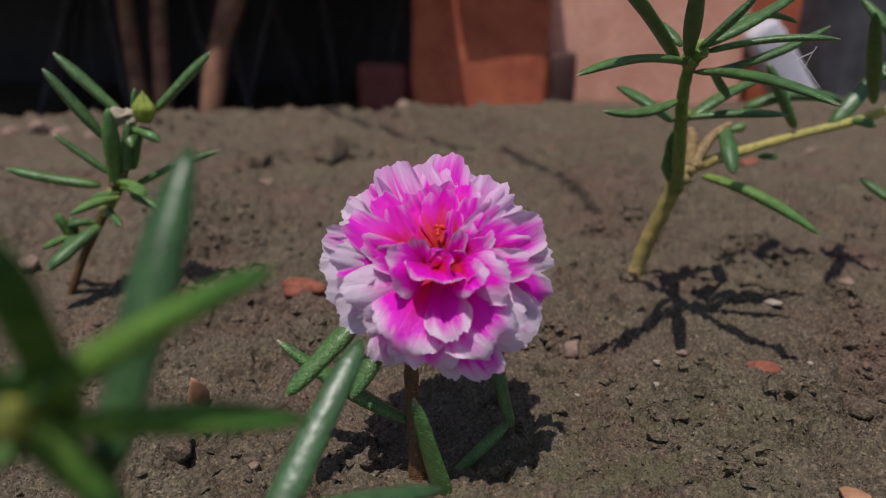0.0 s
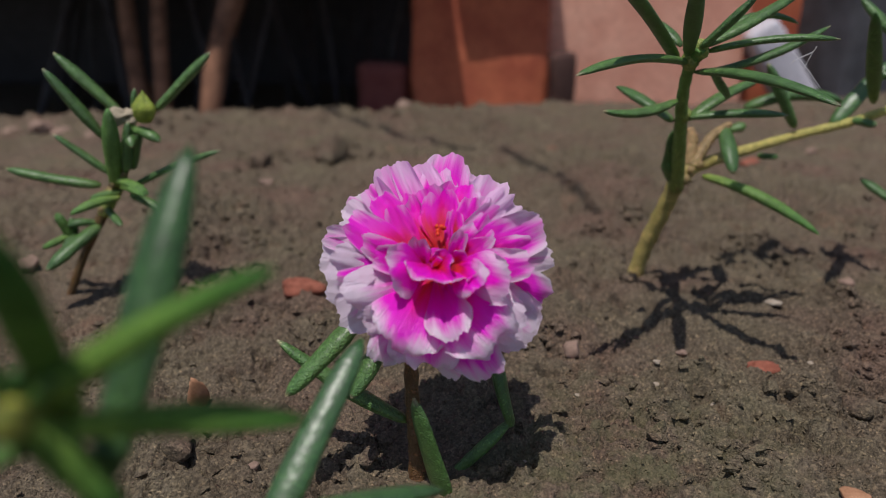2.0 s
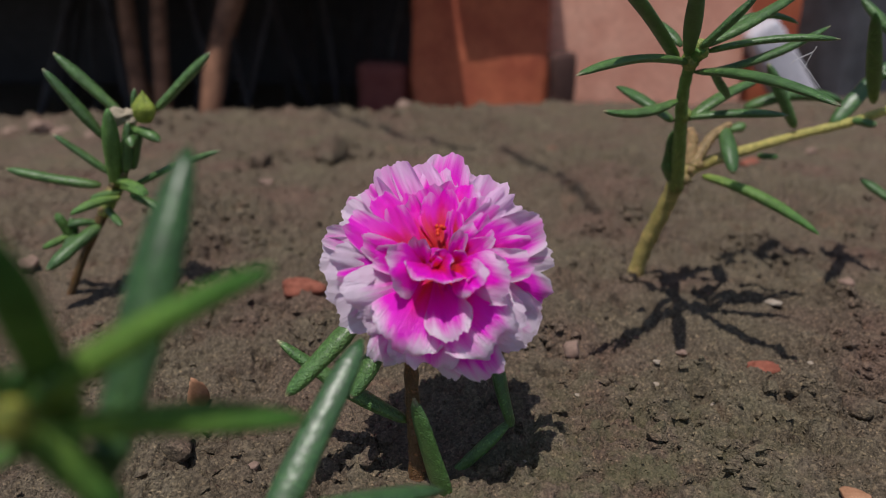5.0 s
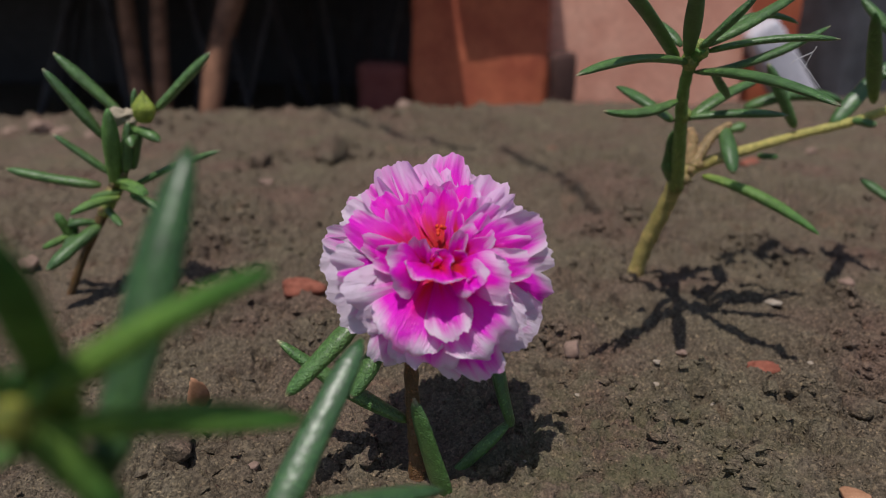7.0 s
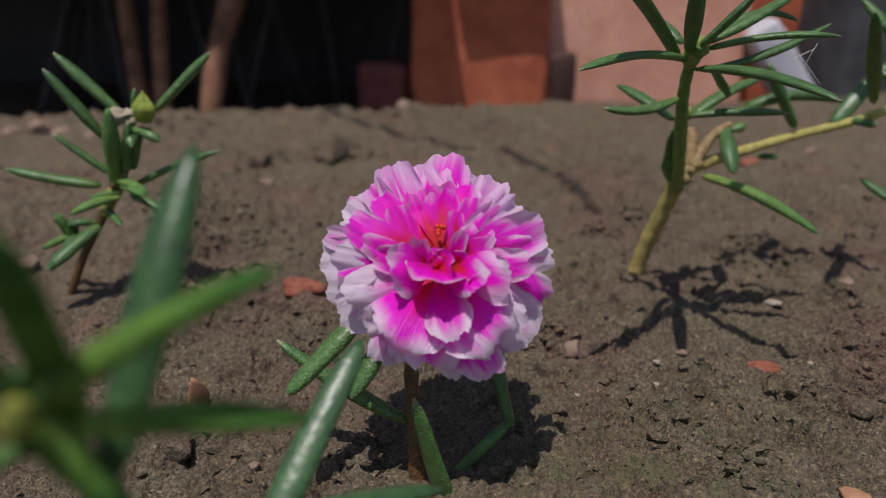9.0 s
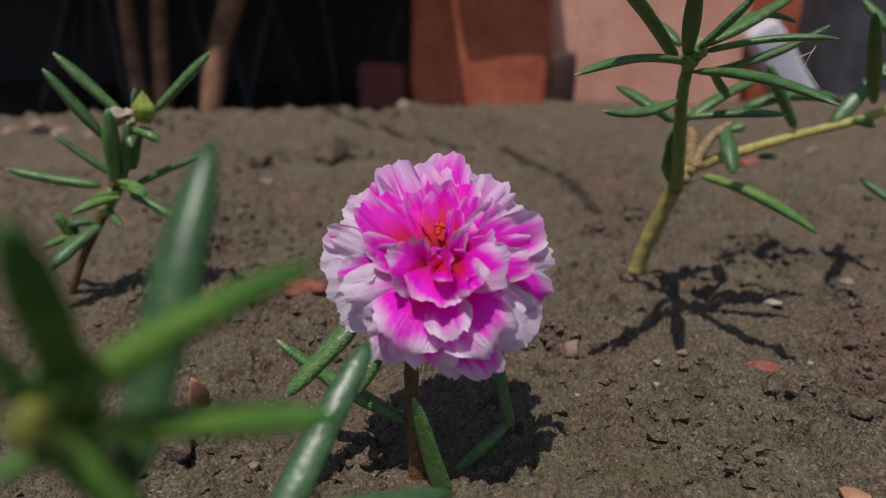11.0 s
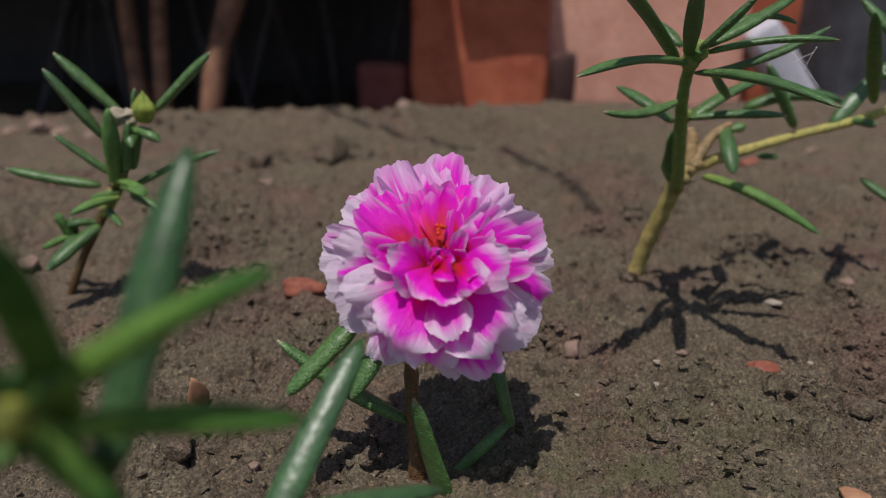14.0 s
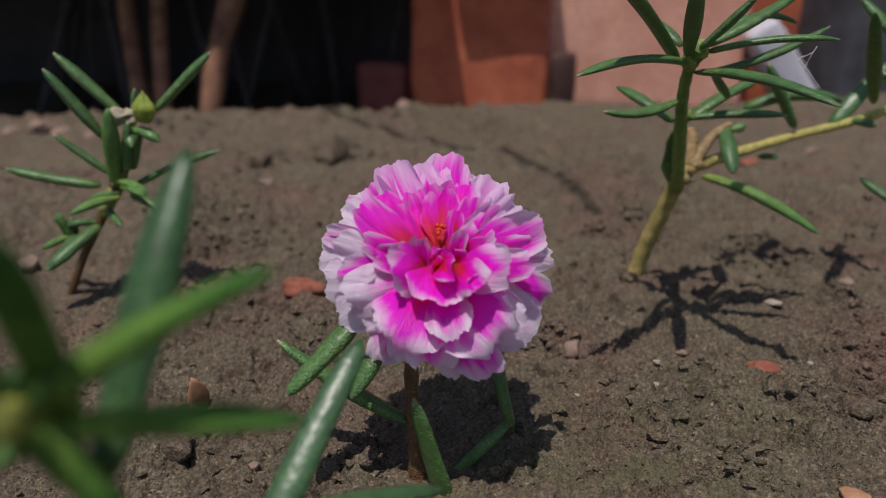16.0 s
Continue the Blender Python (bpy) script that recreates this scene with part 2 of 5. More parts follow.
def leaf(parent, base, tip, width, sag=0.0, mat=None, side=0.0, flat=0.72, roll=0.0):
    """A fleshy needle-shaped leaf, a part of its plant. sag lifts its middle (share of its length), side bows it."""
    org = origin(parent)
    b, t = Vector(base), Vector(tip)
    ln = (t - b).length
    d = (t - b).normalized()
    s = d.cross(Vector((0, 0, 1)))
    s = s.normalized() if s.length > 0.1 else Vector((1, 0, 0))
    bend = Vector((0, 0, 1)) * (sag * ln) + s * (side * ln)
    n = 16
    pts = curve_points((0, 0, 0), t - b, bend, n)
    jig = random.random() * 9
    radii = []
    for i in range(n):
        v = i / (n - 1)
        body = 0.68 + 0.32 * min(1, v / 0.3) ** 0.8
        end = math.sqrt(max(0.0, 1 - max(0.0, (v - 0.58) / 0.424) ** 2.2)) * (1 - 0.08 * max(0.0, (v - 0.5) / 0.5))
        root = min(1, 0.6 + v * 8)
        radii.append(width / 2 * body * end * root * (1 + 0.06 * math.sin(jig + v * 9)) + 1e-5)
    vs, fs, uv = tube(pts, radii, 12, flat, roll=roll)
    return under(mesh_object("leaf", vs, fs, mat or LEAF, True, uv), parent, b - org)


def stem(parent, pts, widths, mat, name="stem", label=""):
    org = origin(parent)
    p = [Vector(q) for q in pts]
    fine, rad = [], []
    steps = 7
    for i in range(len(p) - 1):
        a0, a1, a2, a3 = p[max(i - 1, 0)], p[i], p[i + 1], p[min(i + 2, len(p) - 1)]
        for k in range(steps + (i == len(p) - 2)):
            u = k / steps
            fine.append(0.5 * (2 * a1 + (a2 - a0) * u + (2 * a0 - 5 * a1 + 4 * a2 - a3) * u * u + (3 * a1 - a0 - 3 * a2 + a3) * u ** 3) - p[0])
            w = widths[i] + (widths[i + 1] - widths[i]) * u
            rad.append(w / 2 * (1 + 0.07 * math.sin(len(fine) * 1.9 + i)))
    vs, fs, uv = tube(fine, rad, 12)
    return under(mesh_object(name, vs, fs, mat, True, uv), parent, p[0] - org, label)


def lump(r, squash=(1, 1, 1), rough=0.25, seed=0, level=2, planes=0):
    """An uneven chunk: an icosphere pushed by noise, cut by a few flat breaks."""
    bm = bmesh.new()
    bmesh.ops.create_icosphere(bm, subdivisions=level, radius=1)
    rng = random.Random(seed)
    cuts = [(Vector([rng.gauss(0, 1) for _ in range(3)]).normalized(), rng.uniform(0.45, 0.75)) for _ in range(planes)]
    o = Vector((seed * 3.1, seed * 1.7, seed * 0.9))
    for v in bm.verts:
        p = v.co * (1 + rough * noise.noise(v.co * 1.4 + o) * 1.6 + rough * 0.4 * noise.noise(v.co * 4 + o))
        for nrm, dist in cuts:
            over = p.dot(nrm) - dist
            if over > 0:
                p = p - nrm * over * 0.93
        v.co = Vector((p.x * squash[0], p.y * squash[1], p.z * squash[2])) * r
    vs = [v.co.copy() for v in bm.verts]
    bm.verts.index_update()
    fs = [tuple(v.index for v in f.verts) for f in bm.faces]
    bm.free()
    return vs, fs


# ---- ground ----
# places where the soil lies in rough heaps: x, y and spread
CRUMB_HEAPS = ((-0.097, 0.227, 0.007), (-0.095, 0.247, 0.007), (-0.095, 0.345, 0.010), (-0.097, 0.295, 0.009), (0.115, 0.196, 0.006), (0.069, 0.327, 0.007), (0.089, 0.306, 0.007), (0.129, 0.303, 0.008), (0.127, 0.227, 0.006), (0.137, 0.275, 0.008), (0.065, 0.399, 0.012), (0.041, 0.572, 0.020), (-0.218, 0.399, 0.012), (-0.061, 0.227, 0.006), (-0.103, 0.327, 0.012), (-0.085, 0.310, 0.012), (-0.121, 0.349, 0.010), (-0.066, 0.479, 0.014), (-0.110, 0.455, 0.010), (-0.063, 0.153, 0.006), (0.064, 0.275, 0.010), (0.091, 0.345, 0.012), (0.052, 0.158, 0.006), (0.105, 0.174, 0.008), (0.068, 0.142, 0.005), (0.071, 0.179, 0.008), (0.030, 0.210, 0.006), (-0.031, 0.655, 0.030), (-0.204, 0.572, 0.020), (0.180, 0.327, 0.020), (-0.037, 0.203, 0.008), (-0.018, 0.144, 0.004))


def grid_noise(x, y, seed):
    xi, yi = np.floor(x).astype(np.int64), np.floor(y).astype(np.int64)
    fx, fy = x - xi, y - yi
    fx, fy = fx * fx * fx * (fx * (fx * 6 - 15) + 10), fy * fy * fy * (fy * (fy * 6 - 15) + 10)

    def h(a, b):
        k = (a * 374761393 + b * 668265263 + seed * 974711) & 0x7FFFFFFF
        k = ((k ^ (k >> 13)) * 1274126177) & 0x7FFFFFFF
        return ((k ^ (k >> 16)) & 0xFFFF) / 32767.5 - 1

    return (h(xi, yi) * (1 - fx) + h(xi + 1, yi) * fx) * (1 - fy) + (h(xi, yi + 1) * (1 - fx) + h(xi + 1, yi + 1) * fx) * fy


def fractal(x, y, scale, octaves, seed, gain=0.5):
    out, amp = 0, 1.0
    for o in range(octaves):
        out = out + amp * grid_noise(x * scale + 17 * o, y * scale + 31 * o, seed + o)
        scale, amp = scale * 2.03, amp * gain
    return out


def clod_cells(x, y, scale, seed):
    """Distance to the nearest jittered point: 0 in the middle of a clod."""
    x, y = x * scale, y * scale
    xi, yi = np.floor(x), np.floor(y)
    best = np.full(np.shape(x), 9.0)
    for dx in (-1, 0, 1):
        for dy in (-1, 0, 1):
            cx, cy = xi + dx, yi + dy
            k = np.sin(cx * 127.1 + cy * 311.7 + seed) * 43758.5453
            q = np.sin(cx * 269.5 + cy * 183.3 + seed) * 43758.5453
            best = np.minimum(best, np.hypot(cx + (k - np.floor(k)) - x, cy + (q - np.floor(q)) - y))
    return best


def crest(x):
    """How far the bed reaches before it drops to the bricks."""
    return 0.675 + 0.16 * np.clip(x, -0.6, 0.6)


def smooth01(v):
    v = np.clip(v, 0, 1)
    return v * v * (3 - 2 * v)


def ground_height(x, y):
    x, y = np.asarray(x, dtype=float), np.asarray(y, dtype=float)
    near = 1 - smooth01((np.hypot(x, y - 0.3) - 0.9) / 1.0)
    h = 0.0035 * fractal(x, y, 9, 2, 5)
    patch = smooth01(0.5 + 0.9 * fractal(x, y, 16, 2, 41))
    lumps = np.abs(fractal(x, y, 75, 3, 11))
    h = h + (0.0008 + 0.0030 * patch) * (lumps - 0.35)
    warp = 0.0022 * fractal(x, y, 120, 2, 61)
    rough_patch = smooth01(-0.15 + 1.5 * fractal(x, y, 21, 2, 47))
    h = h + 0.0036 * rough_patch * (0.75 - clod_cells(x + warp, y - warp, 150, 3.0)) + 0.0011 * (0.3 + rough_patch) * (0.6 - clod_cells(x - warp, y + warp, 420, 8.0))
    heap = 0
    for cx, cy, sp in CRUMB_HEAPS:
        heap = heap + np.exp(-((x - cx) ** 2 + ((y - cy) / 1.3) ** 2) / (2 * (sp * 1.15) ** 2))
    heap = np.clip(heap, 0, 1.2)
    cell = clod_cells(x + 1.6 * warp, y - 1.6 * warp, 125, 5.0)
    h = h + heap * (0.0066 * (0.62 - cell) + 0.0032 * (0.6 - clod_cells(x - warp, y + warp, 310, 12.0)) + 0.0012 * fractal(x, y, 150, 3, 33))
    crack = np.maximum(0, 0.16 - np.abs(fractal(x, y, 48, 3, 71))) / 0.16
    h = h - 0.0020 * patch * crack ** 2
    pits = smooth01((fractal(x, y, 60, 3, 131) - 0.30) / 0.3)
    h = h - 0.0020 * pits * (0.4 + patch) * (0.55 + fractal(x, y, 260, 2, 137))
    h = h + 0.0009 * fractal(x, y, 240, 3, 23, 0.6)
    # small sharp-edged holes where crumbs broke out, and fine grit
    holes = smooth01((fractal(x + warp, y, 135, 3, 151) - 0.40) / 0.10) * smooth01(0.5 + 1.6 * fractal(x, y, 24, 2, 157))
    h = h - 0.0022 * holes
    h = h + 0.00055 * fractal(x, y, 900, 2, 163, 0.6)
    h = h + 0.004 * smooth01((y - 0.45) / 0.2) * fractal(x, y, 30, 3, 90)
    # coarser clods further back on the bed
    back = smooth01((y - 0.25) / 0.08)
    h = h + back * smooth01(0.2 + 1.5 * fractal(x, y, 11, 2, 171)) * (0.0062 * (0.62 - clod_cells(x + 2 * warp, y - warp, 62, 21.0)) + 0.0022 * (0.6 - clod_cells(x - warp, y + warp, 170, 27.0)))
    for cx, cy in ((-0.0056, 0.1417), (0.0713, 0.266), (-0.129, 0.244)):
        d = np.hypot(x - cx, y - cy)
        h = h * (1 - np.exp(-(d / 0.012) ** 2))
    drop = smooth01((y - crest(x)) / 0.05)
    return h * near - 0.045 * drop * smooth01((2.5 - np.hypot(x, y)) / 1.0)


def steps(edges):
    """Grid lines from rows of (start, end, spacing)."""
    out = []
    for a, b, s in edges:
        k = max(1, round((b - a) / s))
        out += [a + (b - a) * i / k for i in range(k)]
    return out + [edges[-1][1]]


def build_ground():
    side = [(0.12, 0.2, 0.0008), (0.2, 0.5, 0.003), (0.5, 1.0, 0.02), (1.0, 4, 0.3), (4, 60, 8)]
    xs = steps([(-b, -a, s) for a, b, s in reversed(side)] + [(-0.12, 0.12, 0.00034)] + side)
    ys = steps([(-60, -4, 8), (-4, -0.5, 0.3), (-0.5, 0.04, 0.02), (0.04, 0.11, 0.002), (0.11, 0.24, 0.00034),
                (0.24, 0.30, 0.0006), (0.30, 0.42, 0.001), (0.42, 0.8, 0.002), (0.8, 1.4, 0.02), (1.4, 4, 0.3), (4, 60, 8)])
    X, Y = np.meshgrid(np.array(xs), np.array(ys))
    Z = ground_height(X, Y)
    rng = np.random.RandomState(7)
    # clods and crumbs that stick half out of the bed
    for k in range(6000):
        cx, cy = rng.uniform(-0.34, 0.34), 0.09 + 0.6 * rng.rand() ** 1.3
        r = 0.0011 + 0.0040 * rng.rand() ** 6
        dense = grid_noise(np.array(cx * 22), np.array(cy * 22), 55)
        if dense < 0.05 and rng.rand() > 0.35:
            continue
        i0, i1 = np.searchsorted(ys, [cy - r * 1.3, cy + r * 1.3])
        j0, j1 = np.searchsorted(xs, [cx - r * 1.3, cx + r * 1.3])
        if i1 - i0 < 2 or j1 - j0 < 2:
            continue
        px, py = X[i0:i1, j0:j1] - cx, Y[i0:i1, j0:j1] - cy
        an = rng.rand() * 3.14
        qx, qy = px * math.cos(an) + py * math.sin(an), (py * math.cos(an) - px * math.sin(an)) * rng.uniform(1, 1.6)
        d = np.hypot(qx, qy) / r + 0.6 * grid_noise(px / r * 1.5 + k, py / r * 1.5, k)
        Z[i0:i1, j0:j1] += 0.4 * r * np.sqrt(np.clip(1 - d * d, 0, 1)) * rng.uniform(0.5, 1.2)
    nx, ny = len(xs), len(ys)
    co = np.stack([X.ravel(), Y.ravel(), Z.ravel()], 1).astype(np.float32)
    i = np.arange((ny - 1) * nx).reshape(ny - 1, nx)[:, :-1].ravel()
    quads = np.stack([i, i + 1, i + nx + 1, i + nx], 1).astype(np.int32)
    me = bpy.data.meshes.new("ground")
    me.vertices.add(len(co))
    me.vertices.foreach_set("co", co.ravel())
    me.loops.add(quads.size)
    me.loops.foreach_set("vertex_index", quads.ravel())
    me.polygons.add(len(quads))
    me.polygons.foreach_set("loop_start", np.arange(0, quads.size, 4, dtype=np.int32))
    me.polygons.foreach_set("use_smooth", np.ones(len(quads), dtype=bool))
    me.update(calc_edges=True)
    me.materials.append(SOIL)
    return tagged(new("ground", me), "dry grey-brown clayey garden soil with crumbs and cracks", "soil", kind="structure")


build_ground()


# ---- background ----
def block(size, mat, name, at, turn=(0, 0, 0), seed=0, worn=0.004):
    """A worn block with rounded uneven edges; at is the middle of its foot."""
    bm = bmesh.new()
    bmesh.ops.create_cube(bm, size=1)
    for v in bm.verts:
        v.co = Vector((v.co.x * size[0], v.co.y * size[1], (v.co.z + 0.5) * size[2]))
    bmesh.ops.bevel(bm, geom=bm.edges[:], offset=worn, segments=2, affect="EDGES", profile=0.6)
    bmesh.ops.subdivide_edges(bm, edges=[e for e in bm.edges if e.calc_length() > 0.03], cuts=7, use_grid_fill=True)
    o = Vector((seed * 2.3, seed, 0))
    for v in bm.verts:
        v.co += Vector((noise.noise(v.co * 25 + o), noise.noise(v.co * 25 + o * 2), noise.noise(v.co * 25 - o))) * worn * 0.45
    me = bpy.data.meshes.new(name)
    bm.to_mesh(me)
    bm.free()
    me.polygons.foreach_set("use_smooth", [True] * len(me.polygons))
    me.materials.append(mat)
    ob = new(name, me)
    ob.matrix_world = pose(*at, *turn)
    return ob


def wall_block(name, x0, x1, y0, y1, z0, z1, mat, label):
    ob = block((x1 - x0, y1 - y0, z1 - z0), mat, name, ((x0 + x1) / 2, (y0 + y1) / 2, z0), worn=0.006)
    return tagged(ob, label, "wall", kind="structure")


# added backdrop wall, coloured dark to stand for the deep shade
wall_block("wall_back", -1.6, 1.6, 1.25, 1.45, -0.045, 1.2, SHADE_WALL, "rough wall added to close the hollow, deep shade put into its colour")
# unseen slab, added overhead to throw shade on stalks and bricks
wall_block("shade_slab", -1.0, -0.010, 0.706, 1.248, 0.16, 0.22, STONE, "unseen dark stone slab added to shade the hollow and bricks")
GROUP = "bricks behind the bed"
tagged(block((0.14, 0.11, 0.16), TERRACOTTA, "brick", (0.0365, 0.86, -0.045), (0, 0, 2), 3, 0.007), "orange terracotta brick standing in shade behind the soil", "brick", GROUP)
tagged(block((0.058, 0.05, 0.068), MAROON, "brick", (-0.062, 0.84, -0.043), (0, 0, -6), 5, 0.012), "small broken dark-red brick piece", "brick", GROUP)
tagged(block((0.21, 0.07, 0.30), PINK_BRICK, "brick", (0.2135, 0.865, -0.045), (0, 0, -2), 8, 0.006), "pale pinkish sunlit brick standing on its end", "brick", GROUP)
# unseen upper brick, added to shadow the standing brick's upper face
tagged(block((0.10, 0.15, 0.075), TERRACOTTA, "brick", (0.056, 0.8555, 0.116), (0, 0, 3), 11, 0.006), "unseen terracotta brick added on top, jutting forward to shade the face below", "brick", GROUP)
tagged(block((0.034, 0.05, 0.14), PLASTER, "plaster_piece", (0.404, 0.825, -0.05), (0, -36, 0), 12, 0.006), "white plaster piece leaning on the pale brick", "rubble")
tagged(block((0.13, 0.09, 0.30), TERRACOTTA, "brick", (0.39, 0.95, -0.045), (0, 0, 5), 16, 0.006), "reddish brick standing behind the plaster piece", "brick", GROUP)
tagged(block((0.26, 0.16, 0.24), STONE, "stone_block", (0.535, 0.90, -0.045), (0, 0, 6), 14, 0.014), "dark grey rough stone block", "stone")
# splinter that fills the gap; its dark colour holds the gap's shade
tagged(block((0.024, 0.02, 0.088), GAP_SHADE_CHIP, "brick_chip", (0.122, 0.80, -0.05), (0, 0, 20), 19, 0.006), "brick splinter in a gap, shade put into its dark colour", "rubble")


def stalk(x0, y0, x1, y1, top, w, mat, label):
    e_at = (x0, y0, -0.05)
    pts = curve_points((0, 0, 0), (x1 - x0, y1 - y0, top + 0.05), (0.008 * math.sin(x0 * 90), 0, 0), 9)
    vs, fs, uv = tube(pts, [w / 2 * (1.05 - 0.03 * i + 0.05 * math.sin(i * 2.1 + x0 * 50)) for i in range(9)], 9)
    ob = mesh_object("dry_stalk", vs, fs, mat, True, uv)
    ob.location = e_at
    return tagged(ob, label, "stalk", "dry stalks behind the bed")


for args in ((-0.305, 0.80, -0.325, 0.83, 0.14, 0.019), (-0.283, 0.78, -0.276, 0.80, 0.15, 0.017), (-0.226, 0.735, -0.186, 0.76, 0.13, 0.022),
             (-0.275, 0.86, -0.200, 0.89, 0.15, 0.012)):
    stalk(*args, STALK, "brown dry stalk standing upright in the shade")
# stalks further back, their shade held in the blackish material
rng = random.Random(4)
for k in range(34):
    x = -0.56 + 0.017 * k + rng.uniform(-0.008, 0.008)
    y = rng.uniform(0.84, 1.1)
    stalk(x, y, x + rng.uniform(-0.07, 0.07), y + rng.uniform(0, 0.05), 0.16, rng.uniform(0.005, 0.013), SHADED_STALK, "thin dry stalk, deep shade put into its blackish colour")

# ---- plants ----
# unseen twig, added high above the bed to cast a thin soft shadow
twig = thing("shadow_twig", (-0.60, 1.262, 0.66), "unseen thin dry twig added to cast the soft shadow line on the bed", "twig")
stem(twig, ((-0.60, 1.262, 0.66), (-0.37, 0.82, 0.635), (-0.157, 0.427, 0.60), (-0.044, 0.296, 0.60), (-0.011, 0.182, 0.595)), (0.0085, 0.0068, 0.0052, 0.0050, 0.0036), STALK, "twig_stem")

right = thing('moss_rose_plant', (0.0708, 0.2660, -0.0016), 'green moss rose plant with two branching shoots in soil', 'plant', 'moss rose plants')
stem(right, ((0.0705, 0.2660, -0.0034), (0.0728, 0.2630, 0.0109), (0.0768, 0.2570, 0.0275), (0.0791, 0.2520, 0.0392)), (0.0056, 0.0057, 0.0056, 0.0059), STEM_TAN, 'stem', 'tan yellowish lower stem')
shoot = stem(right, ((0.0786, 0.2520, 0.0368), (0.0731, 0.2350, 0.0554), (0.0686, 0.2220, 0.0693), (0.0654, 0.2090, 0.0793), (0.0658, 0.2020, 0.0857)), (0.0053, 0.0040, 0.0034, 0.0031, 0.0031), STEM_GREEN, 'shoot', '')
stem(right, ((0.0791, 0.2520, 0.0392), (0.0850, 0.2550, 0.0427), (0.1023, 0.2657, 0.0452), (0.1268, 0.2735, 0.0502), (0.1431, 0.2714, 0.0549), (0.1606, 0.2692, 0.0618)), (0.0051, 0.0047, 0.0036, 0.0032, 0.0032, 0.0033), STEM_YELLOW, 'shoot', 'yellow-green trailing shoot')
stem(right, ((0.0823, 0.2540, 0.0398), (0.0837, 0.2560, 0.0466), (0.0842, 0.2580, 0.0520), (0.0833, 0.2590, 0.0555)), (0.0046, 0.0048, 0.0042, 0.0026), STEM_PEACH, 'branch_stub', 'peach-coloured branch stub')
vs, fs = lump(0.0018, (1, 0.9, 1.1), 0.5, 60, 2)
under(mesh_object('node_scale', vs, fs, STEM_PEACH), right, Vector((0.0807, 0.2500, 0.0396)) - right.location, 'dry peach-coloured scale at the fork')
vs, fs = lump(0.0014, (1, 0.9, 1.1), 0.5, 61, 2)
under(mesh_object('node_scale', vs, fs, STEM_PEACH), right, Vector((0.0823, 0.2500, 0.0427)) - right.location, 'dry peach-coloured scale at the fork')
vs, fs = lump(0.0012, (1, 0.9, 1.1), 0.5, 62, 2)
under(mesh_object('node_scale', vs, fs, STEM_PEACH), right, Vector((0.0862, 0.2520, 0.0442)) - right.location, 'dry peach-coloured scale at the fork')
vs, fs = lump(0.0012, (1, 0.9, 1.1), 0.5, 63, 2)
under(mesh_object('node_scale', vs, fs, STEM_PEACH), right, Vector((0.0782, 0.2495, 0.0374)) - right.location, 'dry peach-coloured scale at the fork')
stem(right, ((0.0839, 0.2530, 0.0432), (0.0874, 0.2560, 0.0480), (0.0917, 0.2590, 0.0528), (0.0981, 0.2620, 0.0561)), (0.0038, 0.0038, 0.0032, 0.0022), STEM_PEACH, 'branch_stub', 'peach-coloured branch stub')
leaf(shoot, (0.0621, 0.2090, 0.0818), (0.0335, 0.1684, 0.1046), 0.0042, 0.03, flat=0.55)
leaf(shoot, (0.0646, 0.2070, 0.0814), (0.0297, 0.1744, 0.0816), 0.0040, 0.05, flat=0.55)
leaf(shoot, (0.0637, 0.2050, 0.0836), (0.0531, 0.1679, 0.1031), 0.0040, flat=0.55)
leaf(shoot, (0.0658, 0.2020, 0.0857), (0.0764, 0.1950, 0.0990), 0.0042, -0.02, flat=0.55)
leaf(shoot, (0.0668, 0.2030, 0.0860), (0.0948, 0.2120, 0.1000), 0.0048, -0.02, flat=0.55)
leaf(shoot, (0.0722, 0.2100, 0.0887), (0.0955, 0.2150, 0.0911), 0.0035, 0.14, flat=0.55)
leaf(shoot, (0.0680, 0.2040, 0.0845), (0.0976, 0.1950, 0.0882), 0.0036, 0.05, flat=0.55)
leaf(shoot, (0.0702, 0.2080, 0.0790), (0.1029, 0.2120, 0.0906), 0.0040, -0.05, flat=0.55)
leaf(shoot, (0.0666, 0.2060, 0.0792), (0.0865, 0.1680, 0.0758), 0.0046, 0.05, flat=0.55)
leaf(shoot, (0.0721, 0.2260, 0.0635), (0.0949, 0.2350, 0.0738), 0.0050, 0.05, flat=0.55)
leaf(shoot, (0.0721, 0.2260, 0.0641), (0.0994, 0.2220, 0.0654), 0.0047, 0.03, flat=0.55)
leaf(shoot, (0.0660, 0.2180, 0.0702), (0.0433, 0.2080, 0.0687), 0.0046, -0.08, flat=0.55)
leaf(shoot, (0.0681, 0.2280, 0.0627), (0.0546, 0.2450, 0.0709), 0.0050, 0.03, flat=0.55)
leaf(shoot, (0.0732, 0.2460, 0.0440), (0.0718, 0.2360, 0.0591), 0.0041, flat=0.55)
leaf(shoot, (0.0646, 0.2150, 0.0852), (0.0590, 0.2250, 0.0913), 0.0036, 0.08, flat=0.55)
leaf(shoot, (0.0731, 0.2120, 0.0786), (0.0841, 0.2280, 0.0693), 0.0030, flat=0.55)
vs, fs = lump(0.0026, (1, 1, 1.3), 0.25, 80, 2)
under(mesh_object('node', vs, fs, STEM_GREEN), shoot, Vector((0.0647, 0.2060, 0.0827)) - origin(shoot), 'pale green swollen node')
vs, fs = lump(0.0019, (1, 1, 1.3), 0.25, 81, 2)
under(mesh_object('node', vs, fs, STEM_GREEN), shoot, Vector((0.0712, 0.2265, 0.0646)) - origin(shoot), 'pale green swollen node')
vs, fs = lump(0.0022, (1, 1, 1.3), 0.25, 82, 2)
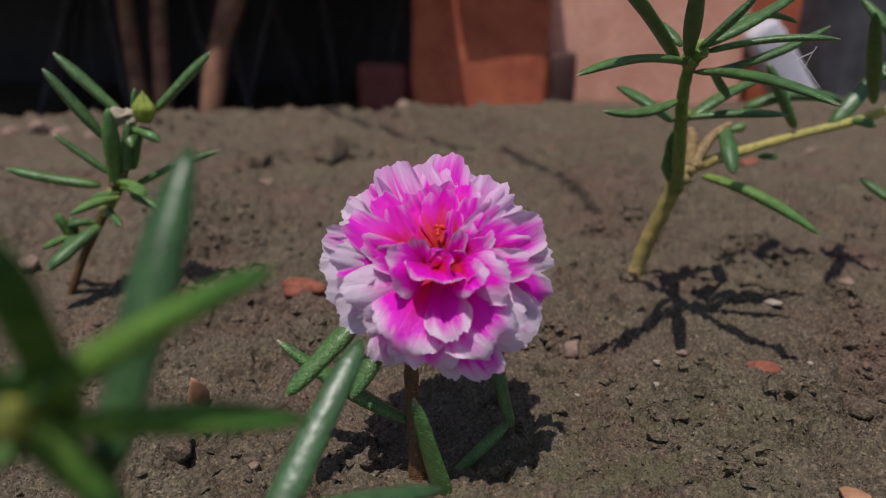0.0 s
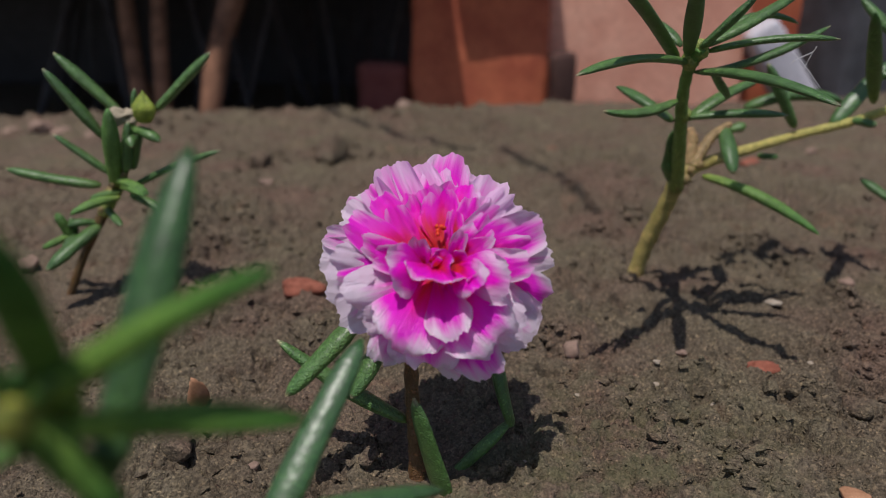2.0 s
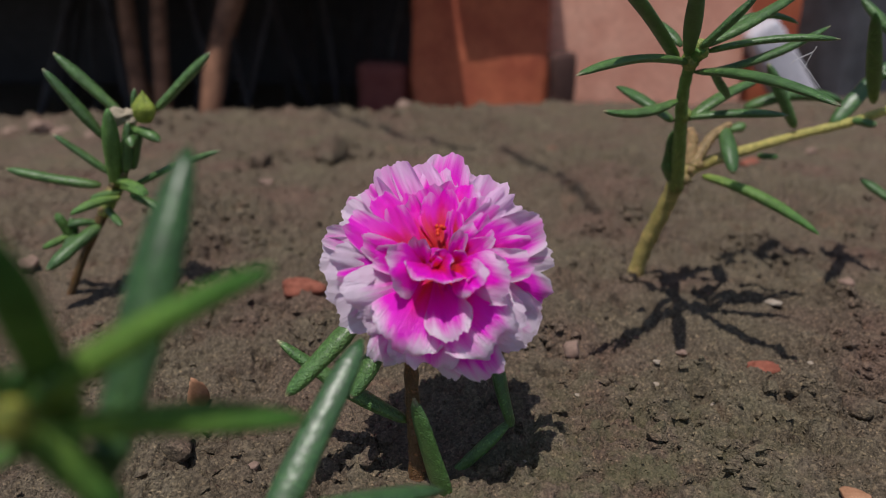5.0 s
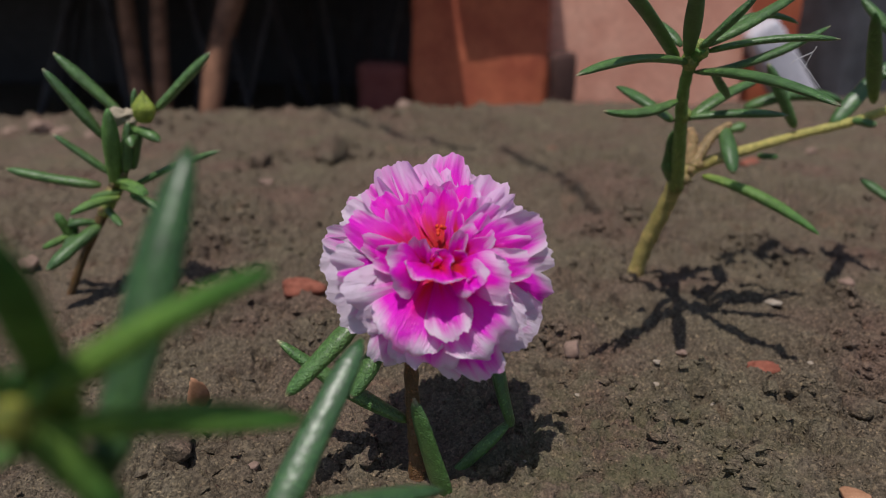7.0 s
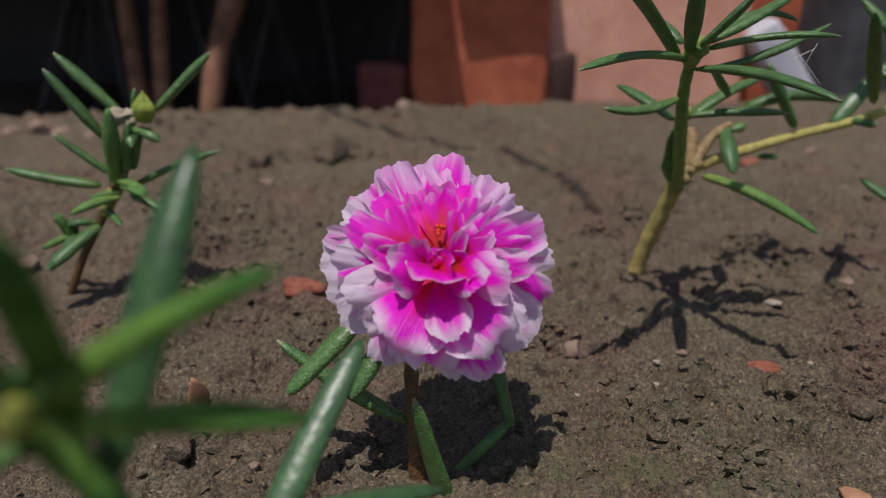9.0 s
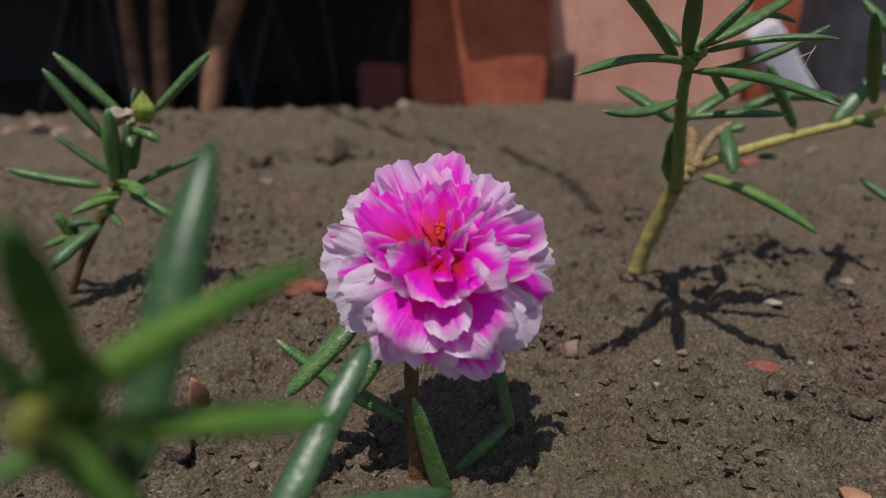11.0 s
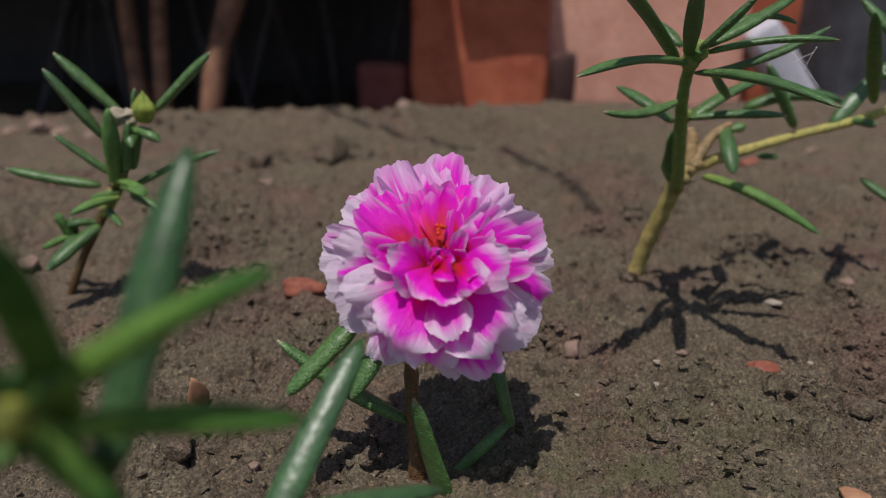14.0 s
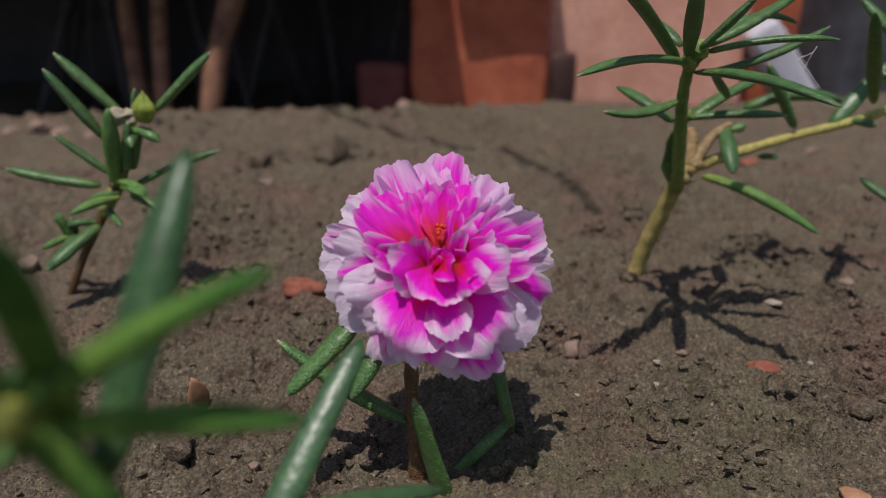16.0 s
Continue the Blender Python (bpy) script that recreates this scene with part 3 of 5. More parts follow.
under(mesh_object('node', vs, fs, STEM_GREEN), shoot, Vector((0.0663, 0.2035, 0.0851)) - origin(shoot), 'pale green swollen node')
vs, fs = lump(0.0026, (1, 1, 1.3), 0.25, 83, 2)
under(mesh_object('node', vs, fs, STEM_GREEN), right, Vector((0.0783, 0.2515, 0.0385)) - origin(right), 'pale green swollen node')
leaf(right, (0.0762, 0.2500, 0.0396), (0.0720, 0.2430, 0.0480), 0.0048)
leaf(right, (0.0960, 0.2620, 0.0546), (0.0948, 0.2450, 0.0427), 0.0055, 0.05)
leaf(right, (0.1085, 0.2777, 0.0592), (0.1435, 0.2777, 0.0616), 0.0060, 0.1)
leaf(right, (0.1255, 0.2735, 0.0531), (0.1118, 0.2703, 0.0757), 0.0053)
leaf(right, (0.0875, 0.2520, 0.0403), (0.1173, 0.2280, 0.0274), 0.0047, 0.06, mat=LEAF_YOUNG)
leaf(right, (0.1141, 0.2745, 0.0425), (0.1204, 0.2714, 0.0428), 0.0034)
leaf(right, (0.1030, 0.2756, 0.0518), (0.1090, 0.2756, 0.0535), 0.0047)
leaf(right, (0.1382, 0.2724, 0.0540), (0.1600, 0.2798, 0.0756), 0.0058, 0.03, mat=LEAF_WAXY, flat=0.45, roll=36)
leaf(right, (0.1497, 0.2692, 0.0624), (0.1207, 0.2239, 0.0937), 0.0046, flat=0.6, mat=LEAF_YOUNG)
leaf(right, (0.1449, 0.2714, 0.0560), (0.1488, 0.2629, 0.0556), 0.0041)
leaf(right, (0.1502, 0.2618, 0.0841), (0.1408, 0.2714, 0.0968), 0.0050)
leaf(right, (0.1526, 0.2618, 0.0713), (0.1445, 0.2679, 0.0741), 0.0040)
leaf(right, (0.1618, 0.2650, 0.0273), (0.1534, 0.2756, 0.0339), 0.0042)
for a, b, c in (((0.0906, 0.2050, 0.0845), (0.0936, 0.2050, 0.0819), (0.0994, 0.2050, 0.0752)), ((0.0973, 0.2060, 0.0858), (0.0960, 0.2060, 0.0832), (0.0947, 0.2060, 0.0798)), ((0.0907, 0.2050, 0.0816), (0.0919, 0.2040, 0.0828), (0.0967, 0.2060, 0.0844))):
    stem(shoot, (a, b, c), (0.00013, 0.00011, 0.00013), WEB_THREAD, "web_thread", "fine white cobweb thread")

left = thing('moss_rose_plant', (-0.1297, 0.2460, -0.0002), 'small green moss rose plant with a closed bud', 'plant', 'moss rose plants')
stem(left, ((-0.1295, 0.2460, -0.0019), (-0.1221, 0.2470, 0.0143), (-0.1137, 0.2480, 0.0290)), (0.0029, 0.0029, 0.0035), STEM_BROWN, 'stem', 'dark reddish lower stem')
stem(left, ((-0.1142, 0.2480, 0.0281), (-0.1085, 0.2490, 0.0376), (-0.1048, 0.2500, 0.0488), (-0.1016, 0.2500, 0.0591)), (0.0038, 0.0044, 0.0039, 0.0035), STEM_GREEN, 'shoot', '')
leaf(left, (-0.1049, 0.2500, 0.0618), (-0.1234, 0.2500, 0.0807), 0.0049)
leaf(left, (-0.1110, 0.2500, 0.0535), (-0.1251, 0.2450, 0.0763), 0.0053)
leaf(left, (-0.0930, 0.2500, 0.0627), (-0.0743, 0.2520, 0.0807), 0.0046)
leaf(left, (-0.1080, 0.2470, 0.0381), (-0.1044, 0.2400, 0.0647), 0.0053, mat=LEAF_YOUNG, flat=0.9)
leaf(left, (-0.1036, 0.2460, 0.0431), (-0.1006, 0.2450, 0.0599), 0.0041)
leaf(left, (-0.1087, 0.2480, 0.0413), (-0.1251, 0.2450, 0.0557), 0.0034)
leaf(left, (-0.1132, 0.2470, 0.0384), (-0.1413, 0.2430, 0.0449), 0.0046, -0.02)
leaf(left, (-0.1041, 0.2490, 0.0372), (-0.0732, 0.2500, 0.0494), 0.0033, 0.03)
leaf(left, (-0.1070, 0.2460, 0.0345), (-0.1188, 0.2350, 0.0318), 0.0040, 0.06, mat=LEAF_YOUNG)
leaf(left, (-0.1156, 0.2470, 0.0244), (-0.1268, 0.2300, 0.0145), 0.0055, 0.02)
leaf(left, (-0.1233, 0.2460, 0.0223), (-0.1334, 0.2420, 0.0181), 0.0036, mat=LEAF_YOUNG)
leaf(left, (-0.1249, 0.2460, 0.0203), (-0.1273, 0.2430, 0.0299), 0.0044, mat=LEAF_YOUNG)
leaf(left, (-0.1246, 0.2470, 0.0204), (-0.1236, 0.2450, 0.0279), 0.0032)
leaf(left, (-0.1016, 0.2490, 0.0561), (-0.0902, 0.2430, 0.0535), 0.0045, 0.1)
leaf(left, (-0.1028, 0.2490, 0.0579), (-0.0991, 0.2420, 0.0519), 0.0031)
leaf(left, (-0.1004, 0.2500, 0.0627), (-0.0991, 0.2500, 0.0696), 0.0026)
leaf(left, (-0.1044, 0.2490, 0.0346), (-0.0856, 0.2450, 0.0250), 0.0041, 0.05)
leaf(left, (-0.1079, 0.2470, 0.0404), (-0.0951, 0.2400, 0.0370), 0.0040, 0.05, mat=LEAF_YOUNG)
leaf(left, (-0.1066, 0.2470, 0.0361), (-0.1149, 0.2420, 0.0352), 0.0031, 0.05, mat=LEAF_YOUNG)
leaf(left, (-0.1059, 0.2460, 0.0383), (-0.0957, 0.2380, 0.0370), 0.0031, 0.05, mat=LEAF_YOUNG)
leaf(left, (-0.1166, 0.2470, 0.0254), (-0.1246, 0.2430, 0.0256), 0.0034, 0.08)
leaf(left, (-0.1121, 0.2470, 0.0303), (-0.1042, 0.2380, 0.0271), 0.0027)
leaf(left, (-0.1224, 0.2460, 0.0217), (-0.1243, 0.2380, 0.0194), 0.0031, 0.05)
leaf(left, (-0.1025, 0.2490, 0.0433), (-0.0974, 0.2460, 0.0574), 0.0032)
vs, fs = lump(0.0037, (1.0, 0.95, 1.4), 0.12, 2, 3)
bud = under(mesh_object('bud', [Vector((v.x * (1 - 150 * max(0, v.z)), v.y * (1 - 150 * max(0, v.z)), v.z)) for v in vs], fs, BUD), left, Vector((-0.0954, 0.2460, 0.0642)) - left.location, 'pale green closed bud')
bud.rotation_euler = (0.1, 0.12, 0)
vs, fs = lump(0.0027, (1.2, 1, 0.8), 0.8, 3, 3)
under(mesh_object('fluff', vs, fs, FLUFF), left, Vector((-0.1028, 0.2490, 0.0610)) - left.location, 'pale pinkish fluff at the bud')
vs, fs = lump(0.002, (1.1, 0.9, 0.9), 0.7, 160, 2)
under(mesh_object('node_scale', vs, fs, STEM_PEACH), left, Vector((-0.1074, 0.2465, 0.0397)) - left.location, 'dry peach-coloured scale at the fork')
vs, fs = lump(0.0015, (1.1, 0.9, 0.9), 0.7, 161, 2)
under(mesh_object('node_scale', vs, fs, STEM_PEACH), left, Vector((-0.1097, 0.2460, 0.0368)) - left.location, 'dry peach-coloured scale at the fork')
vs, fs = lump(0.0014, (1.1, 0.9, 0.9), 0.7, 162, 2)
under(mesh_object('node_scale', vs, fs, STEM_PEACH), left, Vector((-0.1051, 0.2465, 0.0420)) - left.location, 'dry peach-coloured scale at the fork')
vs, fs = lump(0.0018, (1.1, 0.9, 0.9), 0.7, 163, 2)
under(mesh_object('node_scale', vs, fs, STEM_PEACH), left, Vector((-0.1139, 0.2475, 0.0298)) - left.location, 'dry peach-coloured scale at the fork')

front = thing('moss_rose_plant', (-0.0262, 0.0593, 0.0240), 'green moss rose plant with long fleshy leaves, close up', 'plant', 'moss rose plants')
stem(front, ((-0.0225, 0.0640, -0.0020), (-0.0240, 0.0610, 0.0120), (-0.0262, 0.0593, 0.0225), (-0.0270, 0.0585, 0.0392), (-0.0293, 0.0562, 0.0575), (-0.0312, 0.0540, 0.0634), (-0.0327, 0.0517, 0.0690)), (0.0046, 0.0042, 0.0036, 0.0035, 0.0032, 0.0030, 0.0026), LEAF_DEEP)
leaf_high = leaf(front, (-0.0291, 0.0562, 0.0602), (-0.0248, 0.0745, 0.0854), 0.0046, 0.015, mat=LEAF_SATIN, flat=0.55, roll=13)
leaf_mid = leaf(front, (-0.0331, 0.0502, 0.0691), (-0.0128, 0.0547, 0.0798), 0.0034, 0.04, mat=LEAF_DEEP)
leaf_low = leaf(front, (-0.0308, 0.0524, 0.0672), (-0.0115, 0.0578, 0.0648), 0.0033, 0.03, mat=LEAF_DEEP)
leaf_side = leaf(front, (-0.0312, 0.0562, 0.0660), (-0.0277, 0.0441, 0.0862), 0.0036, mat=LEAF_DEEP)
leaf(front, (-0.0320, 0.0509, 0.0694), (-0.0322, 0.0471, 0.0776), 0.0022, mat=LEAF_YOUNG)
leaf(front, (-0.0318, 0.0509, 0.0692), (-0.0306, 0.0490, 0.0742), 0.0017, mat=LEAF_YOUNG)
leaf(front, (-0.0313, 0.0505, 0.0697), (-0.0277, 0.0486, 0.0739), 0.0015, mat=LEAF_YOUNG)
leaf(front, (-0.0323, 0.0532, 0.0655), (-0.0349, 0.0479, 0.0664), 0.0022, 0.03, mat=LEAF_YOUNG)
leaf(front, (-0.0311, 0.0505, 0.0695), (-0.0255, 0.0509, 0.0608), 0.0033, 0.02, mat=LEAF_DEEP)
leaf(front, (-0.0304, 0.0555, 0.0609), (-0.0274, 0.0547, 0.0546), 0.0034, mat=LEAF_DEEP)
stem(front, ((-0.0313, 0.0479, 0.0697), (-0.0307, 0.0476, 0.0707), (-0.0302, 0.0473, 0.0718), (-0.0296, 0.0471, 0.0728)), (0.0018, 0.0030, 0.0027, 0.0009), BUD_PALE, 'bud', 'pale yellow-green bud')

beside = thing('moss_rose_plant', (-0.0288, 0.0880, 0.0000), 'moss rose shoot with two glossy green leaves, close up', 'plant', 'moss rose plants')
stem(beside, ((-0.0288, 0.0880, -0.0020), (-0.0293, .0870, 0.0150), (-0.0268, 0.0860, 0.0240), (-0.0266, 0.0820, 0.0329)), (0.0045, 0.0042, 0.0036, 0.0026), STEM_GREEN)
leaf(beside, (-0.0257, 0.0850, 0.0258), (-0.0128, 0.1100, 0.0477), 0.0050, 0.02, mat=LEAF_WAXY, flat=0.40, roll=18.5)
leaf_near = leaf(beside, (-0.0256, 0.0810, 0.0337), (0.0001, 0.0980, 0.0283), 0.0039, 0.04, mat=LEAF_WAXY)


# ---- flower ----
def petal(parent, root, tip, face, width, bulge, reach=0.0, cup=0.1, ruffle=0.1, pink=0.05, seed=0):
    """One petal of the double flower, in the flower's own space and in mm: it runs from its root in the heart to its tip, bowed by bulge
    towards face, the way its open side looks. reach: how much further than usual the magenta runs towards the rim."""
    rng = random.Random(seed)
    ph = [rng.uniform(0, 6.28) for _ in range(8)]
    nu, nv = 25, 19
    a, t, face = Vector(root) / 1000, Vector(tip) / 1000, Vector(face).normalized()
    width /= 1000
    length = (t - a).length
    mid = a.lerp(t, 0.52) + face * (bulge * length)
    skew = rng.uniform(-0.22, 0.22)
    notch = rng.uniform(0.0, 0.10)
    fold = rng.uniform(-0.05, 0.08)
    curl = rng.uniform(-0.05, 0.16) if bulge < 0.26 else rng.uniform(-0.10, 0.02)
    across = face.cross(t - a).normalized()
    lean = radians(rng.uniform(-16, 16) if cup > 0.08 else rng.uniform(-7, 7))
    across = across * math.cos(lean) + face * math.sin(lean)
    across = (across - (t - a).normalized() * across.dot((t - a).normalized())).normalized()
    mid += across * (length * (rng.uniform(-0.12, 0.12) if cup > 0.08 else rng.uniform(-0.04, 0.04)))
    top, uv = [], []
    for j in range(nv):
        v = j / (nv - 1)
        p0 = a * (1 - v) ** 2 + mid * (2 * v * (1 - v)) + t * v * v
        d = ((mid - a) * (1 - v) + (t - mid) * v).normalized()
        up = d.cross(across).normalized()
        if up.dot(face) < 0:
            up = -up
        w = width / 2 * (0.16 + 0.84 * math.sin(min(1, v / 0.72) * math.pi / 2) ** 1.25)
        for i in range(nu):
            u = 2 * i / (nu - 1) - 1
            rim = 0.40 * (1 - math.sqrt(max(0.0, 1 - abs(u) ** 2.4 * 0.97))) + notch * math.exp(-((u - skew) / 0.16) ** 2) + 0.35 * skew * u
            rim += 0.030 * math.sin(u * 6 + ph[0]) + 0.020 * math.sin(u * 13 + ph[1]) + 0.012 * math.sin(u * 27 + ph[5]) + 0.008 * math.sin(u * 46 + ph[6])
            p = p0 - d * (rim * min(length, width * 1.3) * v ** 2.5)
            h = cup * width * (u * u - 0.3) * (0.3 + 0.9 * v * (1.25 - v))
            h += ruffle * width * v * v * (math.sin(u * 3.1 + ph[2] + v) + 0.5 * math.sin(u * 6.7 + ph[3]) + 0.08 * v * math.sin(u * 14 + ph[7]))
            h += (0.003 + 0.02 * ruffle) * width * math.sin(u * 12 + ph[4] + 2 * v) * v + fold * width * (0.5 - abs(u - skew)) * v
            h += curl * width * max(0.0, (v - 0.7) / 0.3) ** 2
            top.append(p - a + across * (w * u * (1 - 0.14 * v * v * u * u)) + up * h)
            uv.append((i / (nu - 1), v))
    faces = [(k, k + 1, k + nu + 1, k + nu) for j in range(nv - 1) for k in range(j * nu, j * nu + nu - 1)]
    ob = mesh_object("petal", top, faces, PETAL, True, uv)
    ob.color = (0.5 + reach, pink, 0.5, 1)
    return under(ob, parent, a)


rose = thing('moss_rose_flower_plant', (-0.0056, 0.1412, -0.0002), 'moss rose plant with one pink and white double flower', 'flower')
stem(rose, ((-0.0054, 0.1412, -0.0010), (-0.0058, 0.1425, 0.0069), (-0.0065, 0.1445, 0.0154), (-0.0067, 0.1470, 0.0248), (-0.0055, 0.1475, 0.0312), (-0.0040, 0.1480, 0.0368)), (0.0042, 0.0035, 0.0031, 0.0031, 0.0030, 0.0023), STEM_BROWN, 'stem', 'brown stem')
leaf(rose, (-0.0075, 0.1440, 0.0122), (-0.0357, 0.1500, 0.0284), 0.0043, -0.04)
leaf(rose, (-0.0165, 0.1430, 0.0371), (-0.0308, 0.1330, 0.0244), 0.0049)
leaf(rose, (-0.0120, 0.1430, 0.0320), (-0.0182, 0.1350, 0.0228), 0.0043)
leaf(rose, (0.0016, 0.1370, -0.0056), (-0.0057, 0.1340, 0.0233), 0.0057, -0.03, flat=0.45, roll=25)
leaf(rose, (0.0015, 0.1430, -0.0010), (0.0152, 0.1452, 0.0122), 0.0034, -0.02)
leaf(rose, (0.0149, 0.1452, 0.0102), (0.0111, 0.1489, 0.0264), 0.0034, side=-0.03)

flower = under(new("flower"), rose, Vector((-0.0008, 0.1455, 0.0481)) - rose.location, "ruffled magenta and white double flower head")
flower.empty_display_size = 0.01
HEAD = pose(*flower.location, 36, -3, 0)
TO_EYE = (0.0, -0.58, 0.82)
flower.matrix_basis = HEAD

petal(flower, (-0.8, -1.1, -3.3), (8.9, -23.0, -7.1), (0.22, -0.91, 0.36), 11.2, 0.3, 0.27, -0.15, 0.035, 0.05, 1)
petal(flower, (-0.8, -1.1, -3.3), (3.2, -22.0, -8.7), (0.09, -0.94, 0.34), 10.5, 0.3, -0.02, -0.15, 0.035, 0.05, 2)
petal(flower, (-0.8, -1.1, -3.3), (-2.6, -21.7, -4.4), (-0.07, -0.94, 0.34), 16.1, 0.34, 0.05, -0.12, 0.035, 0.05, 3)
petal(flower, (-0.8, -1.1, -3.3), (-12.8, -19.1, -6.5), (-0.31, -0.86, 0.40), 9.0, 0.3, 0.11, -0.15, 0.035, 0.05, 4)
petal(flower, (-0.8, -1.1, -3.3), (-8.5, -20.1, -4.9), (-0.23, -0.90, 0.37), 7.6, 0.32, -0.09, -0.15, 0.035, 0.05, 5)
petal(flower, (-0.8, -1.1, -3.3), (18.8, -14.3, -6.5), (0.41, -0.75, 0.52), 14.5, 0.28, -0.03, -0.15, 0.035, 0.05, 6)
petal(flower, (-0.7, -1.5, -1.1), (21.7, -8.6, -3.3), (0.34, -0.64, 0.69), 11.2, 0.28, 0.31, -0.15, 0.035, 0.05, 7)
petal(flower, (-0.7, -1.5, -1.1), (22.6, -0.9, 0.5), (0.19, -0.57, 0.80), 6.3, 0.2, -0.01, -0.15, 0.035, 0.05, 8)
petal(flower, (-0.8, -1.1, -3.3), (17.6, -11.7, -2.9), (0.38, -0.70, 0.61), 9.9, 0.3, -0.09, -0.15, 0.035, 0.05, 9)
petal(flower, (-0.8, -1.1, -3.3), (-20.5, -9.6, -5.0), (-0.43, -0.68, 0.59), 11.3, 0.3, -0.15, -0.15, 0.035, 0.05, 10)
petal(flower, (-0.8, -1.1, -3.3), (-24.0, -2.4, -3.1), (-0.40, -0.57, 0.71), 12.1, 0.28, -0.11, -0.15, 0.035, 0.05, 11)
petal(flower, (-0.7, -1.5, -1.1), (-23.9, 3.5, -1.6), (-0.32, -0.51, 0.79), 10.5, 0.25, -0.14, -0.15, 0.035, 0.05, 12)
petal(flower, (-0.8, -1.1, -3.3), (-15.4, -13.6, -1.2), (-0.39, -0.74, 0.54), 8.7, 0.32, -0.17, -0.15, 0.035, 0.05, 13)
petal(flower, (-0.7, -1.5, -1.1), (-22.9, 6.6, 2.1), (0.02, -0.58, 0.82), 6.0, 0.2, 0.23, 0.05, 0.035, 0.05, 14)
petal(flower, (-0.7, -1.5, -1.1), (-20.2, 12.0, 0.6), (0.09, -0.61, 0.79), 6.4, 0.18, -0.07, 0.05, 0.06, 0.05, 15)
petal(flower, (-0.7, -1.5, -1.1), (-19.6, 15.3, 0.6), (0.16, -0.65, 0.74), 5.3, 0.18, -0.07, 0.06, 0.07, 0.05, 16)
petal(flower, (-0.7, -1.5, -1.1), (-18.2, 16.8, 0.9), (0.15, -0.66, 0.74), 6.8, 0.18, 0.21, 0.06, 0.06, 0.05, 17)
petal(flower, (-0.7, -1.5, -1.1), (-21.9, 5.6, -0.1), (-0.15, -0.54, 0.83), 7.5, 0.24, -0.09, -0.05, 0.05, 0.05, 18)
petal(flower, (-0.8, -2.7, 0.5), (-8.6, -20.5, 1.0), (-0.23, -0.86, 0.46), 17.3, 0.36, 0.09, -0.16, 0.04, 0.05, 19)
petal(flower, (-0.8, -2.7, 0.5), (2.8, -19.5, 2.8), (0.09, -0.86, 0.50), 10.4, 0.34, 0.03, -0.1, 0.07, 0.05, 20)
petal(flower, (-0.8, -2.7, 0.5), (11.3, -20.5, 0.3), (0.25, -0.81, 0.54), 16.8, 0.36, 0.09, -0.14, 0.05, 0.05, 21)
petal(flower, (-0.8, -2.7, 0.5), (-18.7, -8.6, 3.0), (-0.32, -0.61, 0.72), 10.0, 0.32, -0.21, -0.12, 0.06, 0.05, 22)
petal(flower, (-0.8, -2.7, 0.5), (-20.1, -3.4, 2.4), (-0.24, -0.57, 0.79), 7.3, 0.28, 0.27, -0.1, 0.06, 0.05, 23)
petal_left = petal(flower, (-0.8, -2.7, 0.5), (-20.5, -0.3, 4.1), (-0.07, -0.57, 0.82), 7.8, 0.24, -0.14, -0.08, 0.08, 0.05, 24)
petal(flower, (-0.8, -2.7, 0.5), (-15.1, -11.0, 1.4), (-0.36, -0.68, 0.64), 9.1, 0.34, -0.12, -0.15, 0.035, 0.05, 25)
petal(flower, (-0.8, -2.7, 0.5), (15.3, -16.4, -0.9), (0.33, -0.75, 0.57), 11.8, 0.34, -0.17, -0.15, 0.035, 0.05, 26)
petal(flower, (-2.7, -3.8, 3.4), (-9.6, -9.0, 10.3), (0.93, -0.13, 0.34), 11.6, 0.14, 0.17, -0.05, 0.06, 0.05, 27)
petal(flower, (-2.7, -3.8, 3.4), (-12.3, -3.4, 7.9), (0.51, -0.57, 0.65), 6.5, 0.16, 0.35, -0.05, 0.1, 0.05, 28)
petal_lip = petal(flower, (-0.5, -4.3, 4.3), (-1.1, -12.4, 11.2), (0.38, 0.45, 0.81), 13.2, 0.12, 0.21, 0.04, 0.06, 0.1, 29)
petal_front = petal(flower, (2.6, -2.5, 1.8), (14.2, -12.1, 8.8), (-0.90, 0.05, 0.43), 11.1, 0.14, 0.15, -0.08, 0.05, 0.15, 30)
petal(flower, (2.6, -2.5, 1.8), (7.5, -14.0, 11.5), (-0.79, 0.20, 0.57), 8.5, 0.1, 0.25, -0.08, 0.06, 0.2, 31)
petal(flower, (2.6, -2.5, 1.8), (17.6, -5.9, 6.3), (-0.36, -0.53, 0.77), 7.5, 0.22, 0.27, -0.05, 0.04, 0.05, 32)
petal(flower, (2.6, -2.5, 1.8), (20.6, 4.6, 3.9), (-0.12, -0.61, 0.79), 10.4, 0.2, 0.25, 0.06, 0.04, 0.05, 33)
petal(flower, (2.6, -2.5, 1.8), (18.5, 1.1, 3.1), (-0.15, -0.60, 0.79), 5.6, 0.2, 0.25, 0.05, 0.08, 0.05, 34)
petal(flower, (2.6, -2.5, 1.8), (16.7, 13.3, 1.7), (-0.26, -0.71, 0.65), 5.9, 0.12, -0.07, 0.2, 0.16, 0.3, 35)
petal(flower, (2.6, -2.5, 1.8), (14.3, 15.8, 0.5), (-0.23, -0.74, 0.63), 6.6, 0.12, -0.02, 0.15, 0.14, 0.4, 36)
petal(flower, (2.6, -2.5, 1.8), (12.7, 20.5, 0.0), (-0.21, -0.78, 0.59), 9.1, 0.12, 0.09, 0.1, 0.1, 0.4, 37)
petal(flower, (2.6, -2.5, 1.8), (12.7, 8.8, 4.4), (-0.18, -0.69, 0.70), 6.0, 0.12, 0.21, 0.15, 0.14, 0.4, 38)
